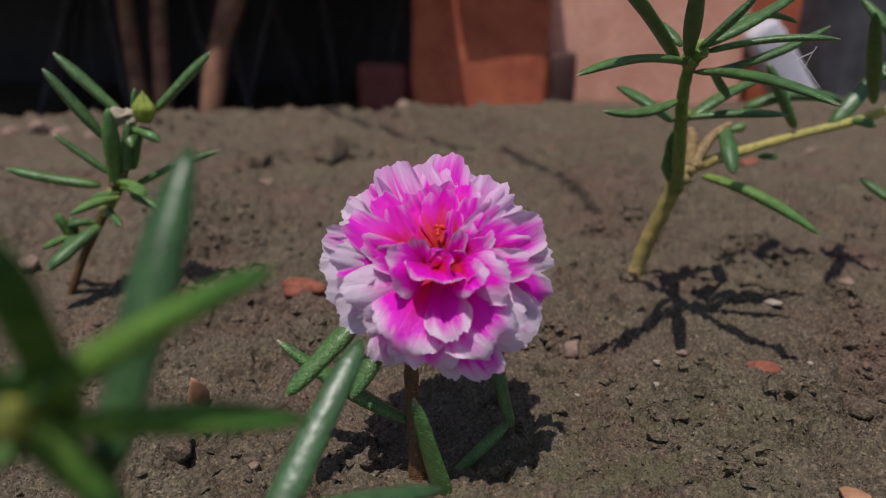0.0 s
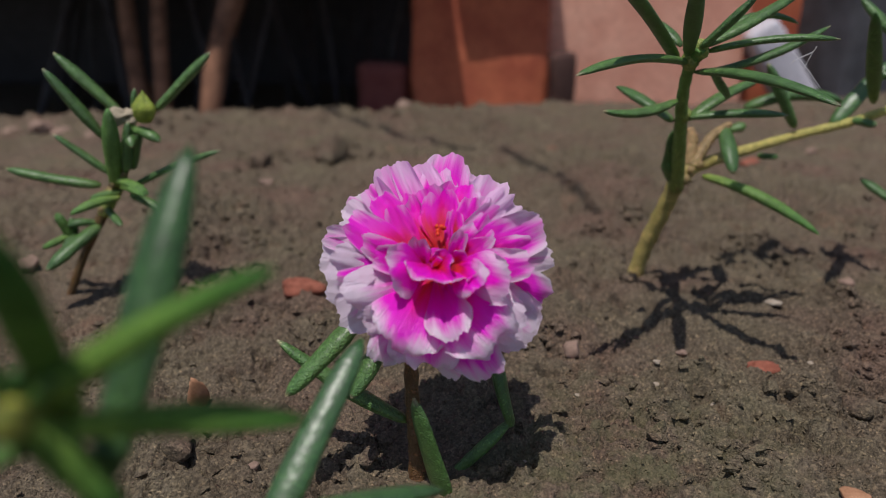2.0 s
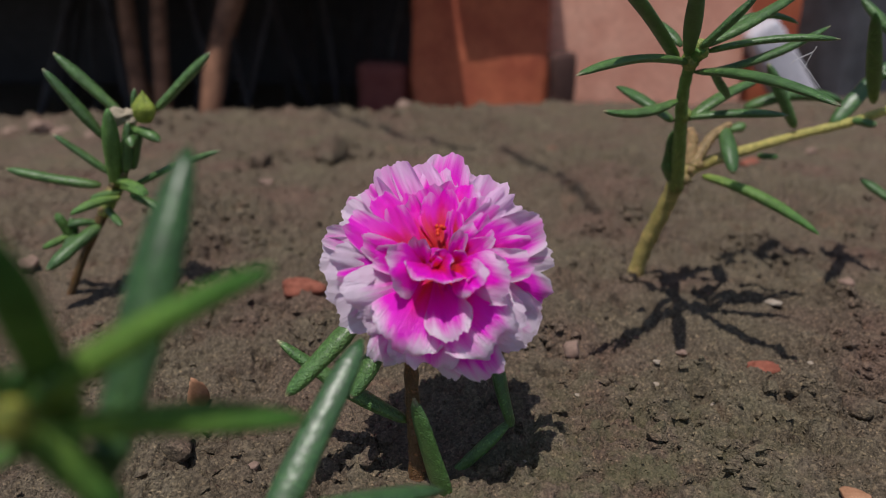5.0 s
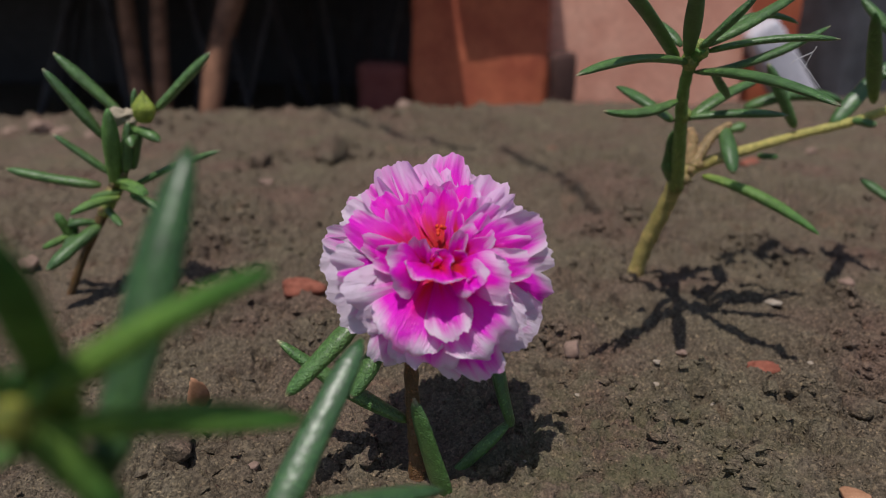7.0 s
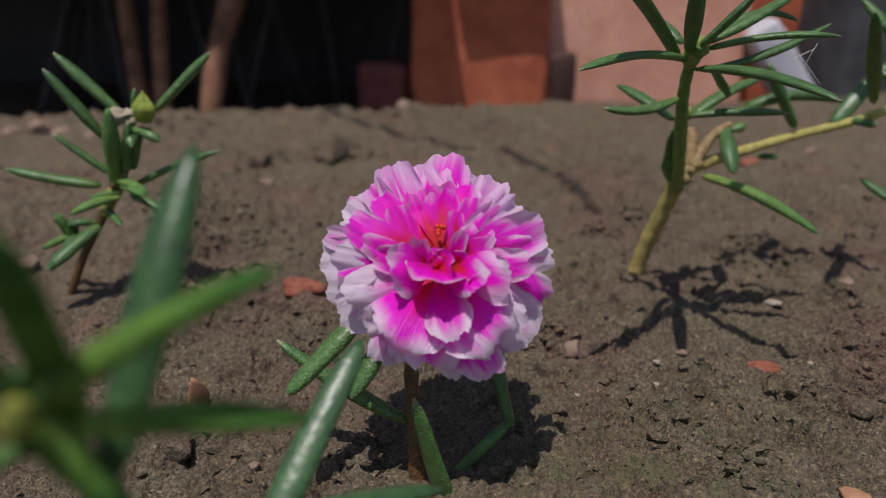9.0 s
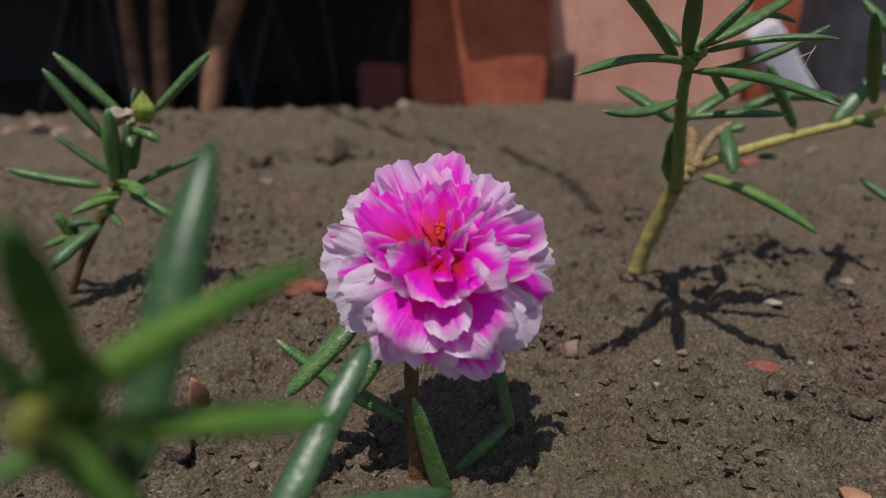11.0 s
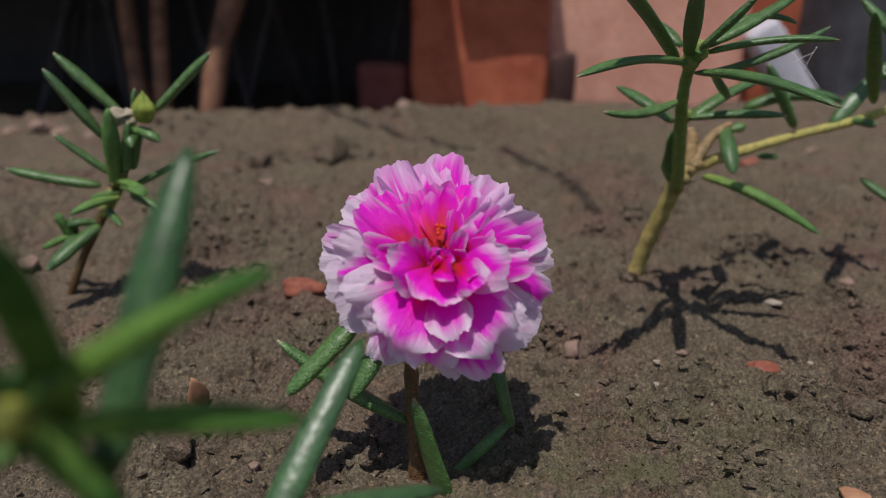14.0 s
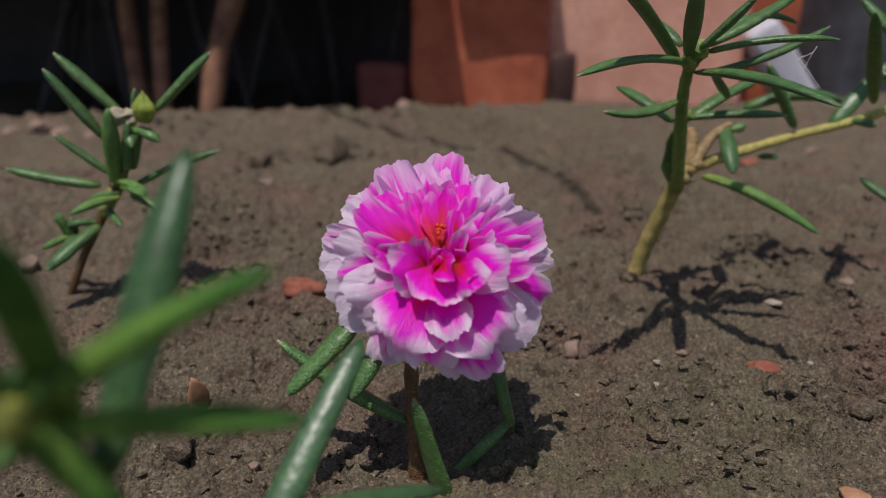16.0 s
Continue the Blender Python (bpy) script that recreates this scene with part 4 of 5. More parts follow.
petal(flower, (2.6, -2.5, 1.8), (14.8, 7.9, 3.1), (-0.21, -0.67, 0.71), 5.8, 0.14, 0.05, 0.15, 0.12, 0.3, 39)
petal(flower, (2.6, -2.5, 1.8), (10.0, 6.1, 5.7), (-0.24, -0.73, 0.64), 6.1, 0.1, 0.19, 0.2, 0.15, 0.5, 40)
petal(flower, (2.6, -2.5, 1.8), (9.3, 13.0, 3.7), (-0.18, -0.77, 0.61), 6.5, 0.1, 0.13, 0.2, 0.14, 0.5, 41)
petal(flower, (2.6, -2.5, 1.8), (10.9, 1.7, 6.4), (-0.21, -0.66, 0.72), 5.1, 0.12, 0.25, 0.15, 0.12, 0.3, 42)
petal(flower, (0.3, 0.4, 2.7), (3.3, 25.8, 1.0), (-0.05, -0.86, 0.50), 11.7, 0.1, 0.29, 0.1, 0.08, 0.5, 43)
petal(flower, (0.3, 0.4, 2.7), (7.0, 24.5, -1.5), (-0.13, -0.85, 0.51), 8.3, 0.1, 0.11, 0.1, 0.08, 0.5, 44)
petal(flower, (0.3, 0.4, 2.7), (-1.7, 24.9, -0.1), (0.04, -0.87, 0.50), 11.2, 0.1, 0.09, 0.1, 0.07, 0.5, 45)
petal(flower, (0.3, 0.4, 2.7), (-5.8, 23.4, 1.5), (0.12, -0.86, 0.50), 10.7, 0.1, 0.11, 0.12, 0.08, 0.5, 46)
petal(flower, (-0.7, -1.5, -1.1), (-9.6, 22.7, 3.3), (0.16, -0.81, 0.56), 10.3, 0.1, 0.11, 0.12, 0.06, 0.5, 47)
petal(flower, (-0.7, -1.5, -1.1), (-14.1, 18.2, 3.1), (0.23, -0.76, 0.61), 6.8, 0.12, 0.19, 0.2, 0.12, 0.5, 48)
petal(flower, (0.3, 0.4, 2.7), (8.3, 21.0, -1.6), (-0.18, -0.83, 0.52), 7.3, 0.1, 0.11, 0.12, 0.1, 0.5, 49)
petal(flower, (-0.7, -1.5, -1.1), (-12.6, 14.1, 3.8), (0.22, -0.74, 0.64), 5.9, 0.12, 0.25, 0.15, 0.1, 0.4, 50)
petal(flower, (0.3, 0.4, 2.7), (0.4, 21.3, 1.6), (-0.00, -0.87, 0.50), 9.5, 0.1, 0.17, 0.12, 0.08, 0.5, 51)
petal(flower, (0.3, 0.4, 2.7), (5.1, 20.8, 0.4), (-0.11, -0.85, 0.51), 8.7, 0.1, 0.23, 0.12, 0.1, 0.5, 52)
petal(flower, (0.3, 0.4, 2.7), (-3.3, 13.9, 4.4), (0.10, -0.85, 0.51), 11.0, 0.06, 0.41, 0.14, 0.05, 0.55, 53)
petal(flower, (-0.7, -1.5, -1.1), (-7.1, 13.9, 3.6), (0.18, -0.81, 0.56), 9.7, 0.08, 0.39, 0.16, 0.05, 0.5, 54)
petal(flower, (0.3, 0.4, 2.7), (1.0, 12.4, 6.7), (-0.02, -0.88, 0.48), 9.8, 0.03, 0.41, 0.12, 0.04, 0.6, 55)
petal(flower, (0.3, 0.4, 2.7), (5.7, 15.5, 3.6), (-0.12, -0.82, 0.56), 10.0, 0.06, 0.43, 0.12, 0.06, 0.5, 56)
petal(flower, (2.6, -2.5, 1.8), (7.4, 10.7, 6.0), (-0.15, -0.79, 0.60), 5.7, 0.08, 0.33, 0.2, 0.1, 0.5, 57)
petal(flower, (-2.7, -3.8, 3.4), (-12.2, 10.9, 7.7), (0.22, -0.74, 0.64), 7.1, 0.12, 0.47, 0.12, 0.05, 0.4, 58)
petal_high = petal(flower, (-2.7, -3.8, 3.4), (-17.2, 5.1, 8.2), (0.20, -0.65, 0.74), 8.4, 0.16, 0.45, 0.05, 0.06, 0.3, 59)
petal(flower, (-2.7, -3.8, 3.4), (-14.6, 0.0, 7.8), (0.21, -0.62, 0.76), 5.9, 0.18, 0.31, 0.0, 0.07, 0.2, 60)
petal(flower, (-2.7, -3.8, 3.4), (-8.8, 8.3, 7.8), (0.20, -0.75, 0.63), 5.6, 0.12, 0.43, 0.15, 0.05, 0.4, 61)
petal(flower, (2.6, -2.5, 1.8), (3.8, 7.8, 6.3), (-0.10, -0.81, 0.58), 4.3, 0.05, 0.43, 0.2, 0.1, 0.5, 62)
petal(flower, (-2.7, -3.8, 3.4), (-3.8, -0.6, 9.2), (0.12, -0.68, 0.72), 5.0, 0.12, 0.15, 0.25, 0.05, 0.4, 63)
petal(flower, (-0.5, -4.3, 4.3), (2.3, -3.1, 7.4), (-0.28, -0.78, 0.57), 4.1, 0.08, 0.4, 0.25, 0.08, 0.4, 64)
petal(flower, (-0.5, -4.3, 4.3), (-0.7, -6.0, 8.8), (0.29, -0.71, 0.65), 3.6, 0.1, 0.35, 0.25, 0.06, 0.4, 65)
petal(flower, (-0.5, -4.3, 4.3), (1.0, -3.0, 6.6), (-0.14, -0.82, 0.56), 4.3, 0.06, 0.45, 0.2, 0.06, 0.4, 66)
petal(flower, (-0.5, -4.3, 4.3), (-1.0, -0.4, 5.3), (0.13, -0.83, 0.55), 4.6, 0.06, 0.45, 0.2, 0.05, 0.4, 67)
petal(flower, (-0.5, -4.3, 4.3), (2.4, -11.1, 11.4), (-0.56, 0.16, 0.81), 6.1, 0.1, 0.29, 0.12, 0.14, 0.3, 68)
petal(flower, (2.6, -2.5, 1.8), (7.2, -11.6, 10.1), (-0.74, -0.04, 0.67), 6.4, 0.1, 0.27, 0.12, 0.1, 0.3, 69)
petal(flower, (2.6, -2.5, 1.8), (5.7, -5.2, 7.8), (-0.32, -0.59, 0.74), 5.6, 0.08, 0.4, 0.22, 0.06, 0.3, 70)
petal(flower, (2.6, -2.5, 1.8), (5.3, 1.5, 7.5), (-0.21, -0.76, 0.62), 3.7, 0.06, 0.15, 0.3, 0.08, 0.5, 71)
petal(flower, (2.6, -2.5, 1.8), (8.7, 3.3, 5.9), (-0.18, -0.68, 0.71), 7.1, 0.08, 0.25, 0.2, 0.06, 0.4, 72)
petal(flower, (2.6, -2.5, 1.8), (10.7, -1.1, 5.7), (-0.25, -0.62, 0.75), 7.0, 0.1, 0.37, 0.15, 0.05, 0.3, 73)
for k in range(6):
    r = random.Random(k)
    vs, fs = lump(0.0005, (1, 1, 1.2), 0.2, k, 1)
    under(mesh_object("stamen", vs, fs, STAMEN), flower, (0.0006 + r.uniform(-0.0009, 0.0009), 0.0022 + r.uniform(-0.0006, 0.0016), 0.0060 + r.uniform(0, 0.0013)), "small orange stamen tip")

# ---- rubble on the soil ----
def soil_crumbs():
    """Loose crumbs and small clods, thick in heaps and thin between them."""
    rng = random.Random(21)
    shapes = [lump(1.0, (1, 0.8, 0.55), 0.7, k + 40, 1, 6) for k in range(14)]
    heaps = CRUMB_HEAPS
    spots = []
    for k in range(6500):
        if k % 5 > 1:
            cx, cy, sp = heaps[rng.randrange(len(heaps))]
            x, y = rng.gauss(cx, sp), rng.gauss(cy, sp * 1.2)
            r = 0.0006 + 0.0028 * rng.random() ** 4
        else:
            y = 0.10 + 0.5 * rng.random() ** 1.4
            x = rng.uniform(-0.62, 0.62) * (y + 0.02)
            r = 0.0004 + 0.0021 * rng.random() ** 5
        if 0.09 < y < 0.68 and min(math.hypot(x + 0.0056, y - 0.1417), math.hypot(x - 0.0713, y - 0.266)) > 0.004:
            spots.append((x, y, r * (0.75 + y)))
    # fine grit
    for k in range(16000):
        y = 0.115 + 0.15 * rng.random() ** 1.3
        x = rng.uniform(-0.62, 0.62) * (y + 0.02)
        if grid_noise(np.array(x * 30), np.array(y * 30), 77) + rng.uniform(-0.9, 0.9) > -0.1:
            spots.append((x, y, 0.00022 + 0.00045 * rng.random() ** 2))
    xy = np.array(spots)
    floor_z = ground_height(xy[:, 0], xy[:, 1])
    verts, faces = [], []
    for (x, y, r), z in zip(spots, floor_z):
        vs, fs = shapes[rng.randrange(14)]
        m = Matrix.Translation((x, y, float(z) + r * 0.1)) @ Matrix.Rotation(rng.uniform(0, 6.28), 4, "Z") @ Matrix.Rotation(rng.uniform(-0.5, 0.5), 4, "X")
        n = len(verts)
        verts += [m @ (v * r) for v in vs]
        faces += [tuple(i + n for i in q) for q in fs]
    return tagged(mesh_object("soil_crumbs", verts, faces, SOIL, False), "loose dry brown crumbs of soil on the bed", "soil", kind="stuff")


def chunk(name, at, r, squash, mat, label, category, seed, planes=4):
    vs, fs = lump(r, squash, 0.3, seed, 3, planes)
    ob = mesh_object(name, vs, fs, mat)
    ob.location = (*at, float(ground_height(*at)) + r * squash[2] * 0.42)
    ob.rotation_euler = (0, 0, seed * 1.3)
    return tagged(ob, label, category, "rubble on the soil")


chunk('brick_chip', (-0.0477, 0.2461), 0.0092, (1, 0.7, 0.36), RED_CHIP, 'flat reddish brick chip lying on the soil', 'rubble', 2, 5)
chunk('brick_chip', (0.0868, 0.1870), 0.0043, (1, 0.8, 0.5), RED_CHIP, 'orange-red brick chip pressed into the soil', 'rubble', 31, 1)
chunk('brick_chip', (0.0838, 0.1318), 0.0042, (1, 0.75, 0.24), DRY_LEAF, 'tan-orange brick chip on the soil', 'rubble', 24, 7)
chunk('brick_chip', (0.0364, 0.1968), 0.0034, (1, 0.8, 0.9), DUSTY, 'dusty pinkish brick lump on the soil', 'rubble', 5, 5)
chunk('brick_chip', (-0.1569, 0.2735), 0.0064, (1, 0.8, 0.6), DUSTY, 'dusty brick fragment beside the small plant', 'rubble', 6, 5)


def leaf_scrap(at, height, width, label):
    rng = random.Random(3)
    n, m = 9, 8
    outer, inner = [], []
    for j in range(m):
        v = j / (m - 1)
        for i in range(n):
            u = i / (n - 1) - 0.5
            an = u * 2.6 + 0.5 * v
            r = width * (0.42 + 0.1 * math.sin(v * 3))
            k = 1 - 0.5 * v ** 3 * abs(u) * 2
            p = Vector((r * math.sin(an) * k - 0.35 * width * v, r * math.cos(an) * 0.7, height * v * (1 - 0.5 * abs(u)) + 0.05 * height * rng.uniform(-1, 1)))
            outer.append(p)
            inner.append(p * 0.97 + Vector((0, -0.0003, -0.0001)))
    quads = [(j * n + i, j * n + i + 1, (j + 1) * n + i + 1, (j + 1) * n + i) for j in range(m - 1) for i in range(n - 1)]
    back = [tuple(reversed([a + n * m for a in q])) for q in quads]
    edge = [(i, i + n * m, i + 1 + n * m, i + 1) for i in range(n - 1)]
    edge += [(k + 1, k + 1 + n * m, k + n * m, k) for k in range((m - 1) * n, m * n - 1)]
    edge += [(j * n, (j + 1) * n, (j + 1) * n + n * m, j * n + n * m) for j in range(m - 1)]
    edge += [(j * n + n - 1, j * n + n - 1 + n * m, (j + 1) * n + n - 1 + n * m, (j + 1) * n + n - 1) for j in range(m - 1)]
    ob = mesh_object("dry_leaf", outer + inner, quads + back + edge, DRY_LEAF)
    ob.location = (*at, float(ground_height(*at)) - 0.0006)
    ob.rotation_euler = (-0.15, 0.25, 3.7)
    return tagged(ob, label, "leaf litter")


leaf_scrap((-0.0621, 0.1721), 0.0110, 0.0060, "curled tan dry leaf scrap standing in the soil")

chunk('brick_chip', (0.1860, 0.4546), 0.0079, (1, 0.8, 0.4), RED_CHIP, 'small reddish brick crumb on the soil', 'rubble', 8, 4)
chunk('clod', (-0.0615, 0.1482), 0.0061, (1, 0.9, 0.5), SOIL, 'lump of dry soil', 'clod', 9, 4)
chunk('clod', (0.1035, 0.1677), 0.0058, (1, 0.9, 0.5), SOIL, 'lump of dry soil', 'clod', 10, 4)
chunk('clod', (-0.0659, 0.4531), 0.0114, (1, 0.8, 0.95), SOIL, 'lump of dry soil', 'clod', 11, 3)
chunk('clod', (-0.1037, 0.4335), 0.0079, (1, 0.8, 0.9), SOIL, 'lump of dry soil', 'clod', 12, 3)
chunk('clod', (-0.0159, 0.1424), 0.0029, (1, 0.9, 0.8), SOIL, 'small dusty brown lump beside the flower stem', 'rubble', 13, 5)
chunk('pebble', (0.1069, 0.2299), 0.0028, (1, 0.8, 0.4), PEBBLE, 'small pale pebble on the soil', 'pebble', 14, 3)
chunk('pebble', (-0.0414, 0.1436), 0.0016, (1, 0.8, 0.5), DUSTY, 'small dull pebble on the soil', 'pebble', 15, 3)
chunk('pebble', (0.0687, 0.1709), 0.0013, (1, 0.8, 0.4), PEBBLE, 'small pale pebble on the soil', 'pebble', 16, 3)
chunk('pebble', (-0.2954, 0.5610), 0.0111, (1, 0.8, 0.5), DUSTY, 'pale stone at the edge of the bed', 'pebble', 17, 3)
soil_crumbs()
chunk('pebble', (-0.3123, 0.5522), 0.0095, (1, 0.8, 0.6), DUSTY, 'dusty stone at the edge of the bed', 'pebble', 70, 4)
chunk('pebble', (-0.2798, 0.5614), 0.0087, (1, 0.8, 0.6), DUSTY, 'dusty stone at the edge of the bed', 'pebble', 71, 4)
chunk('pebble', (-0.2527, 0.5468), 0.0061, (1, 0.8, 0.6), DUSTY, 'dusty stone at the edge of the bed', 'pebble', 72, 4)
chunk('pebble', (-0.0330, 0.6527), 0.0084, (1, 0.8, 0.6), DUSTY, 'dusty stone at the edge of the bed', 'pebble', 74, 4)
chunk('pebble', (0.1869, 0.6985), 0.0082, (1, 0.8, 0.6), DUSTY, 'dusty stone at the edge of the bed', 'pebble', 75, 4)
chunk('brick_chip', (0.2421, 0.4994), 0.0047, (1, 0.8, 0.5), DUSTY, 'small dusty brick crumb in the soil', 'rubble', 90, 4)
chunk('brick_chip', (0.0153, 0.1941), 0.0018, (1, 0.8, 0.5), RED_CHIP, 'small dusty brick crumb in the soil', 'rubble', 91, 4)
chunk('brick_chip', (0.0409, 0.1784), 0.0014, (1, 0.8, 0.5), DUSTY, 'small dusty brick crumb in the soil', 'rubble', 92, 4)
chunk('brick_chip', (-0.0901, 0.2081), 0.0025, (1, 0.8, 0.5), DUSTY, 'small dusty brick crumb in the soil', 'rubble', 93, 4)
chunk('brick_chip', (0.0670, 0.1943), 0.0017, (1, 0.8, 0.5), DUSTY, 'small dusty brick crumb in the soil', 'rubble', 94, 4)
chunk('brick_chip', (-0.0935, 0.3929), 0.0041, (1, 0.8, 0.5), DUSTY, 'small dusty brick crumb in the soil', 'rubble', 95, 4)
chunk('brick_chip', (0.1429, 0.2524), 0.0034, (1, 0.8, 0.5), DUSTY, 'small dusty brick crumb in the soil', 'rubble', 96, 4)
chunk('brick_chip', (0.0686, 0.4812), 0.0043, (1, 0.8, 0.5), RED_CHIP, 'small dusty brick crumb in the soil', 'rubble', 97, 4)
chunk('pebble', (0.0586, 0.1896), 0.0011, (1, 0.8, 0.5), PEBBLE, 'tiny pale grit grain on the soil', 'pebble', 120, 3)
chunk('pebble', (0.1256, 0.2344), 0.0013, (1, 0.8, 0.5), PEBBLE, 'tiny pale grit grain on the soil', 'pebble', 121, 3)
chunk('pebble', (0.1003, 0.1880), 0.0011, (1, 0.8, 0.5), PEBBLE, 'tiny pale grit grain on the soil', 'pebble', 122, 3)
chunk('pebble', (0.0559, 0.1792), 0.0012, (1, 0.8, 0.5), PEBBLE, 'tiny pale grit grain on the soil', 'pebble', 123, 3)
chunk('pebble', (0.0343, 0.1744), 0.0009, (1, 0.8, 0.5), PEBBLE, 'tiny pale grit grain on the soil', 'pebble', 124, 3)
chunk('pebble', (-0.0565, 0.1572), 0.0009, (1, 0.8, 0.5), PEBBLE, 'tiny pale grit grain on the soil', 'pebble', 125, 3)
chunk('pebble', (0.0183, 0.1459), 0.0007, (1, 0.8, 0.5), PEBBLE, 'tiny pale grit grain on the soil', 'pebble', 126, 3)


# sway of the plants: seconds, shift in mm and turn in degrees about the foot
def swayed(at, rows):
    return [(t, at @ pose(x / 1000, y / 1000, z / 1000, rx, ry, rz)) for t, x, y, z, rx, ry, rz in rows]


def motions():
    walk(front, swayed(pose(*front.location), (
        (0, -0.00, 0.00, -0.00, 0.00, -0.00, 0.00),
        (0.8, -0.00, 0.00, -0.00, 0.00, -0.00, 0.00),
        (1.0, -0.11, 0.00, -0.01, -0.01, 0.01, 0.07),
        (1.5, -0.09, -0.23, -0.05, -0.22, -0.24, 0.31),
        (2.0, 0.02, 0.02, -0.01, -0.00, 0.01, -0.04),
        (2.5, 0.09, 0.23, 0.05, 0.22, 0.24, -0.30),
        (3.0, -0.05, -0.09, -0.02, -0.07, -0.09, 0.14),
        (3.5, -0.00, 0.00, -0.00, 0.00, -0.00, 0.00),
        (4.0, -0.00, 0.00, -0.00, 0.00, -0.00, 0.00),
        (4.1, 0.35, 0.05, 0.13, -0.51, -0.47, -0.40),
        (4.2, 0.05, 0.96, 0.89, -4.49, -2.64, 2.84),
        (4.7, 0.78, -0.60, 0.02, -1.00, -0.68, -0.51),
        (5.2, 0.02, -0.04, 0.01, -0.18, -0.31, 0.41),
        (6.0, -0.00, 0.00, -0.00, 0.00, -0.00, 0.00),
        (8.4, -0.00, 0.00, -0.00, 0.00, -0.00, 0.00),
        (9.0, 0.34, 0.14, 0.05, 0.09, -0.02, -0.33),
        (9.2, 0.08, 0.06, -0.01, 0.01, 0.03, -0.02),
        (10.3, 0.47, -0.39, 0.16, -0.13, 0.17, -0.27),
        (11.3, 4.61, -4.82, 2.19, -0.97, -0.53, 0.35),
        (11.5, 4.10, -4.33, 1.58, -1.59, -0.53, -0.02),
        (11.6, 2.90, -2.86, 0.96, -0.93, -0.01, 0.28),
        (11.8, 2.68, -4.18, 1.58, -1.53, 0.47, 0.29),
        (12.0, 2.33, -3.44, 1.09, -1.61, 0.19, -0.75),
        (12.4, -0.39, -0.14, -0.21, -0.25, 0.02, 0.02),
        (13.0, -0.00, 0.00, -0.00, 0.00, -0.00, 0.00),
        (14.2, -0.00, 0.00, -0.00, 0.00, -0.00, 0.00),
        (14.4, 0.00, 2.49, -1.74, 0.82, -2.67, -6.53),
        (14.5, -1.15, 1.61, -0.11, -1.22, -1.18, -1.32),
        (14.6, 0.05, 0.53, 0.76, -2.92, -1.40, 0.11),
        (14.8, 0.68, 0.62, 0.27, -0.82, -1.25, -0.09),
        (15.0, 1.63, 0.87, -0.02, -2.40, -4.14, 0.30),
        (15.2, 0.26, 0.33, -0.21, -0.85, -1.25, 0.14),
        (15.5, -0.40, 0.02, -0.33, -0.16, 0.03, 0.19),
        (16.0, -0.14, -0.11, -0.07, -0.14, 0.08, 0.31))))
    walk(beside, swayed(pose(*beside.location), (
        (0, 0.00, 0.00, 0.00, 0.00, -0.00, 0.00),
        (1.0, 0.00, 0.00, 0.00, 0.00, -0.00, 0.00),
        (1.5, -0.02, -0.02, -0.04, 0.14, -0.24, 0.05),
        (2.5, 0.02, 0.02, 0.04, -0.14, 0.24, -0.05),
        (3.0, -0.03, -0.04, -0.07, 0.23, -0.14, -0.02),
        (4.0, 0.00, 0.00, 0.00, 0.00, -0.00, 0.00),
        (4.1, -0.01, -0.01, -0.03, 0.10, -0.16, 0.03),
        (4.2, -0.03, 0.01, 0.03, 0.03, -1.02, 0.41),
        (4.8, 0.00, 0.00, 0.00, 0.00, -0.00, 0.00),
        (6.3, 0.00, 0.00, 0.00, 0.00, -0.00, 0.00),
        (9.2, 0.00, 0.00, 0.00, 0.00, -0.00, 0.00),
        (10.4, 0.00, 0.00, 0.00, 0.00, -0.00, 0.00),
        (11.3, 0.06, 0.01, 0.00, -0.19, 1.69, -0.64),
        (11.5, 0.03, -0.04, -0.09, 0.08, 1.73, -0.74),
        (11.8, 0.03, -0.02, -0.06, 0.01, 1.38, -0.57),
        (12.0, 0.03, -0.01, -0.02, -0.05, 1.02, -0.40),
        (12.4, -0.02, -0.02, -0.04, 0.14, -0.24, 0.05),
        (14.2, 0.00, 0.00, 0.00, 0.00, -0.00, 0.00),
        (14.4, -0.09, -0.11, -0.21, 0.83, -0.75, 0.03),
        (14.5, 0.02, 0.06, 0.12, -0.27, -0.47, 0.28),
        (14.6, 0.03, 0.09, 0.18, -0.37, -0.75, 0.43),
        (14.8, 0.00, 0.06, 0.13, -0.21, -1.06, 0.51),
        (15.0, 0.05, 0.15, 0.30, -0.55, -1.29, 0.72),
        (15.5, -0.02, -0.02, -0.04, 0.14, -0.24, 0.05),
        (16.0, 0.00, 0.00, 0.00, 0.00, -0.00, 0.00))))
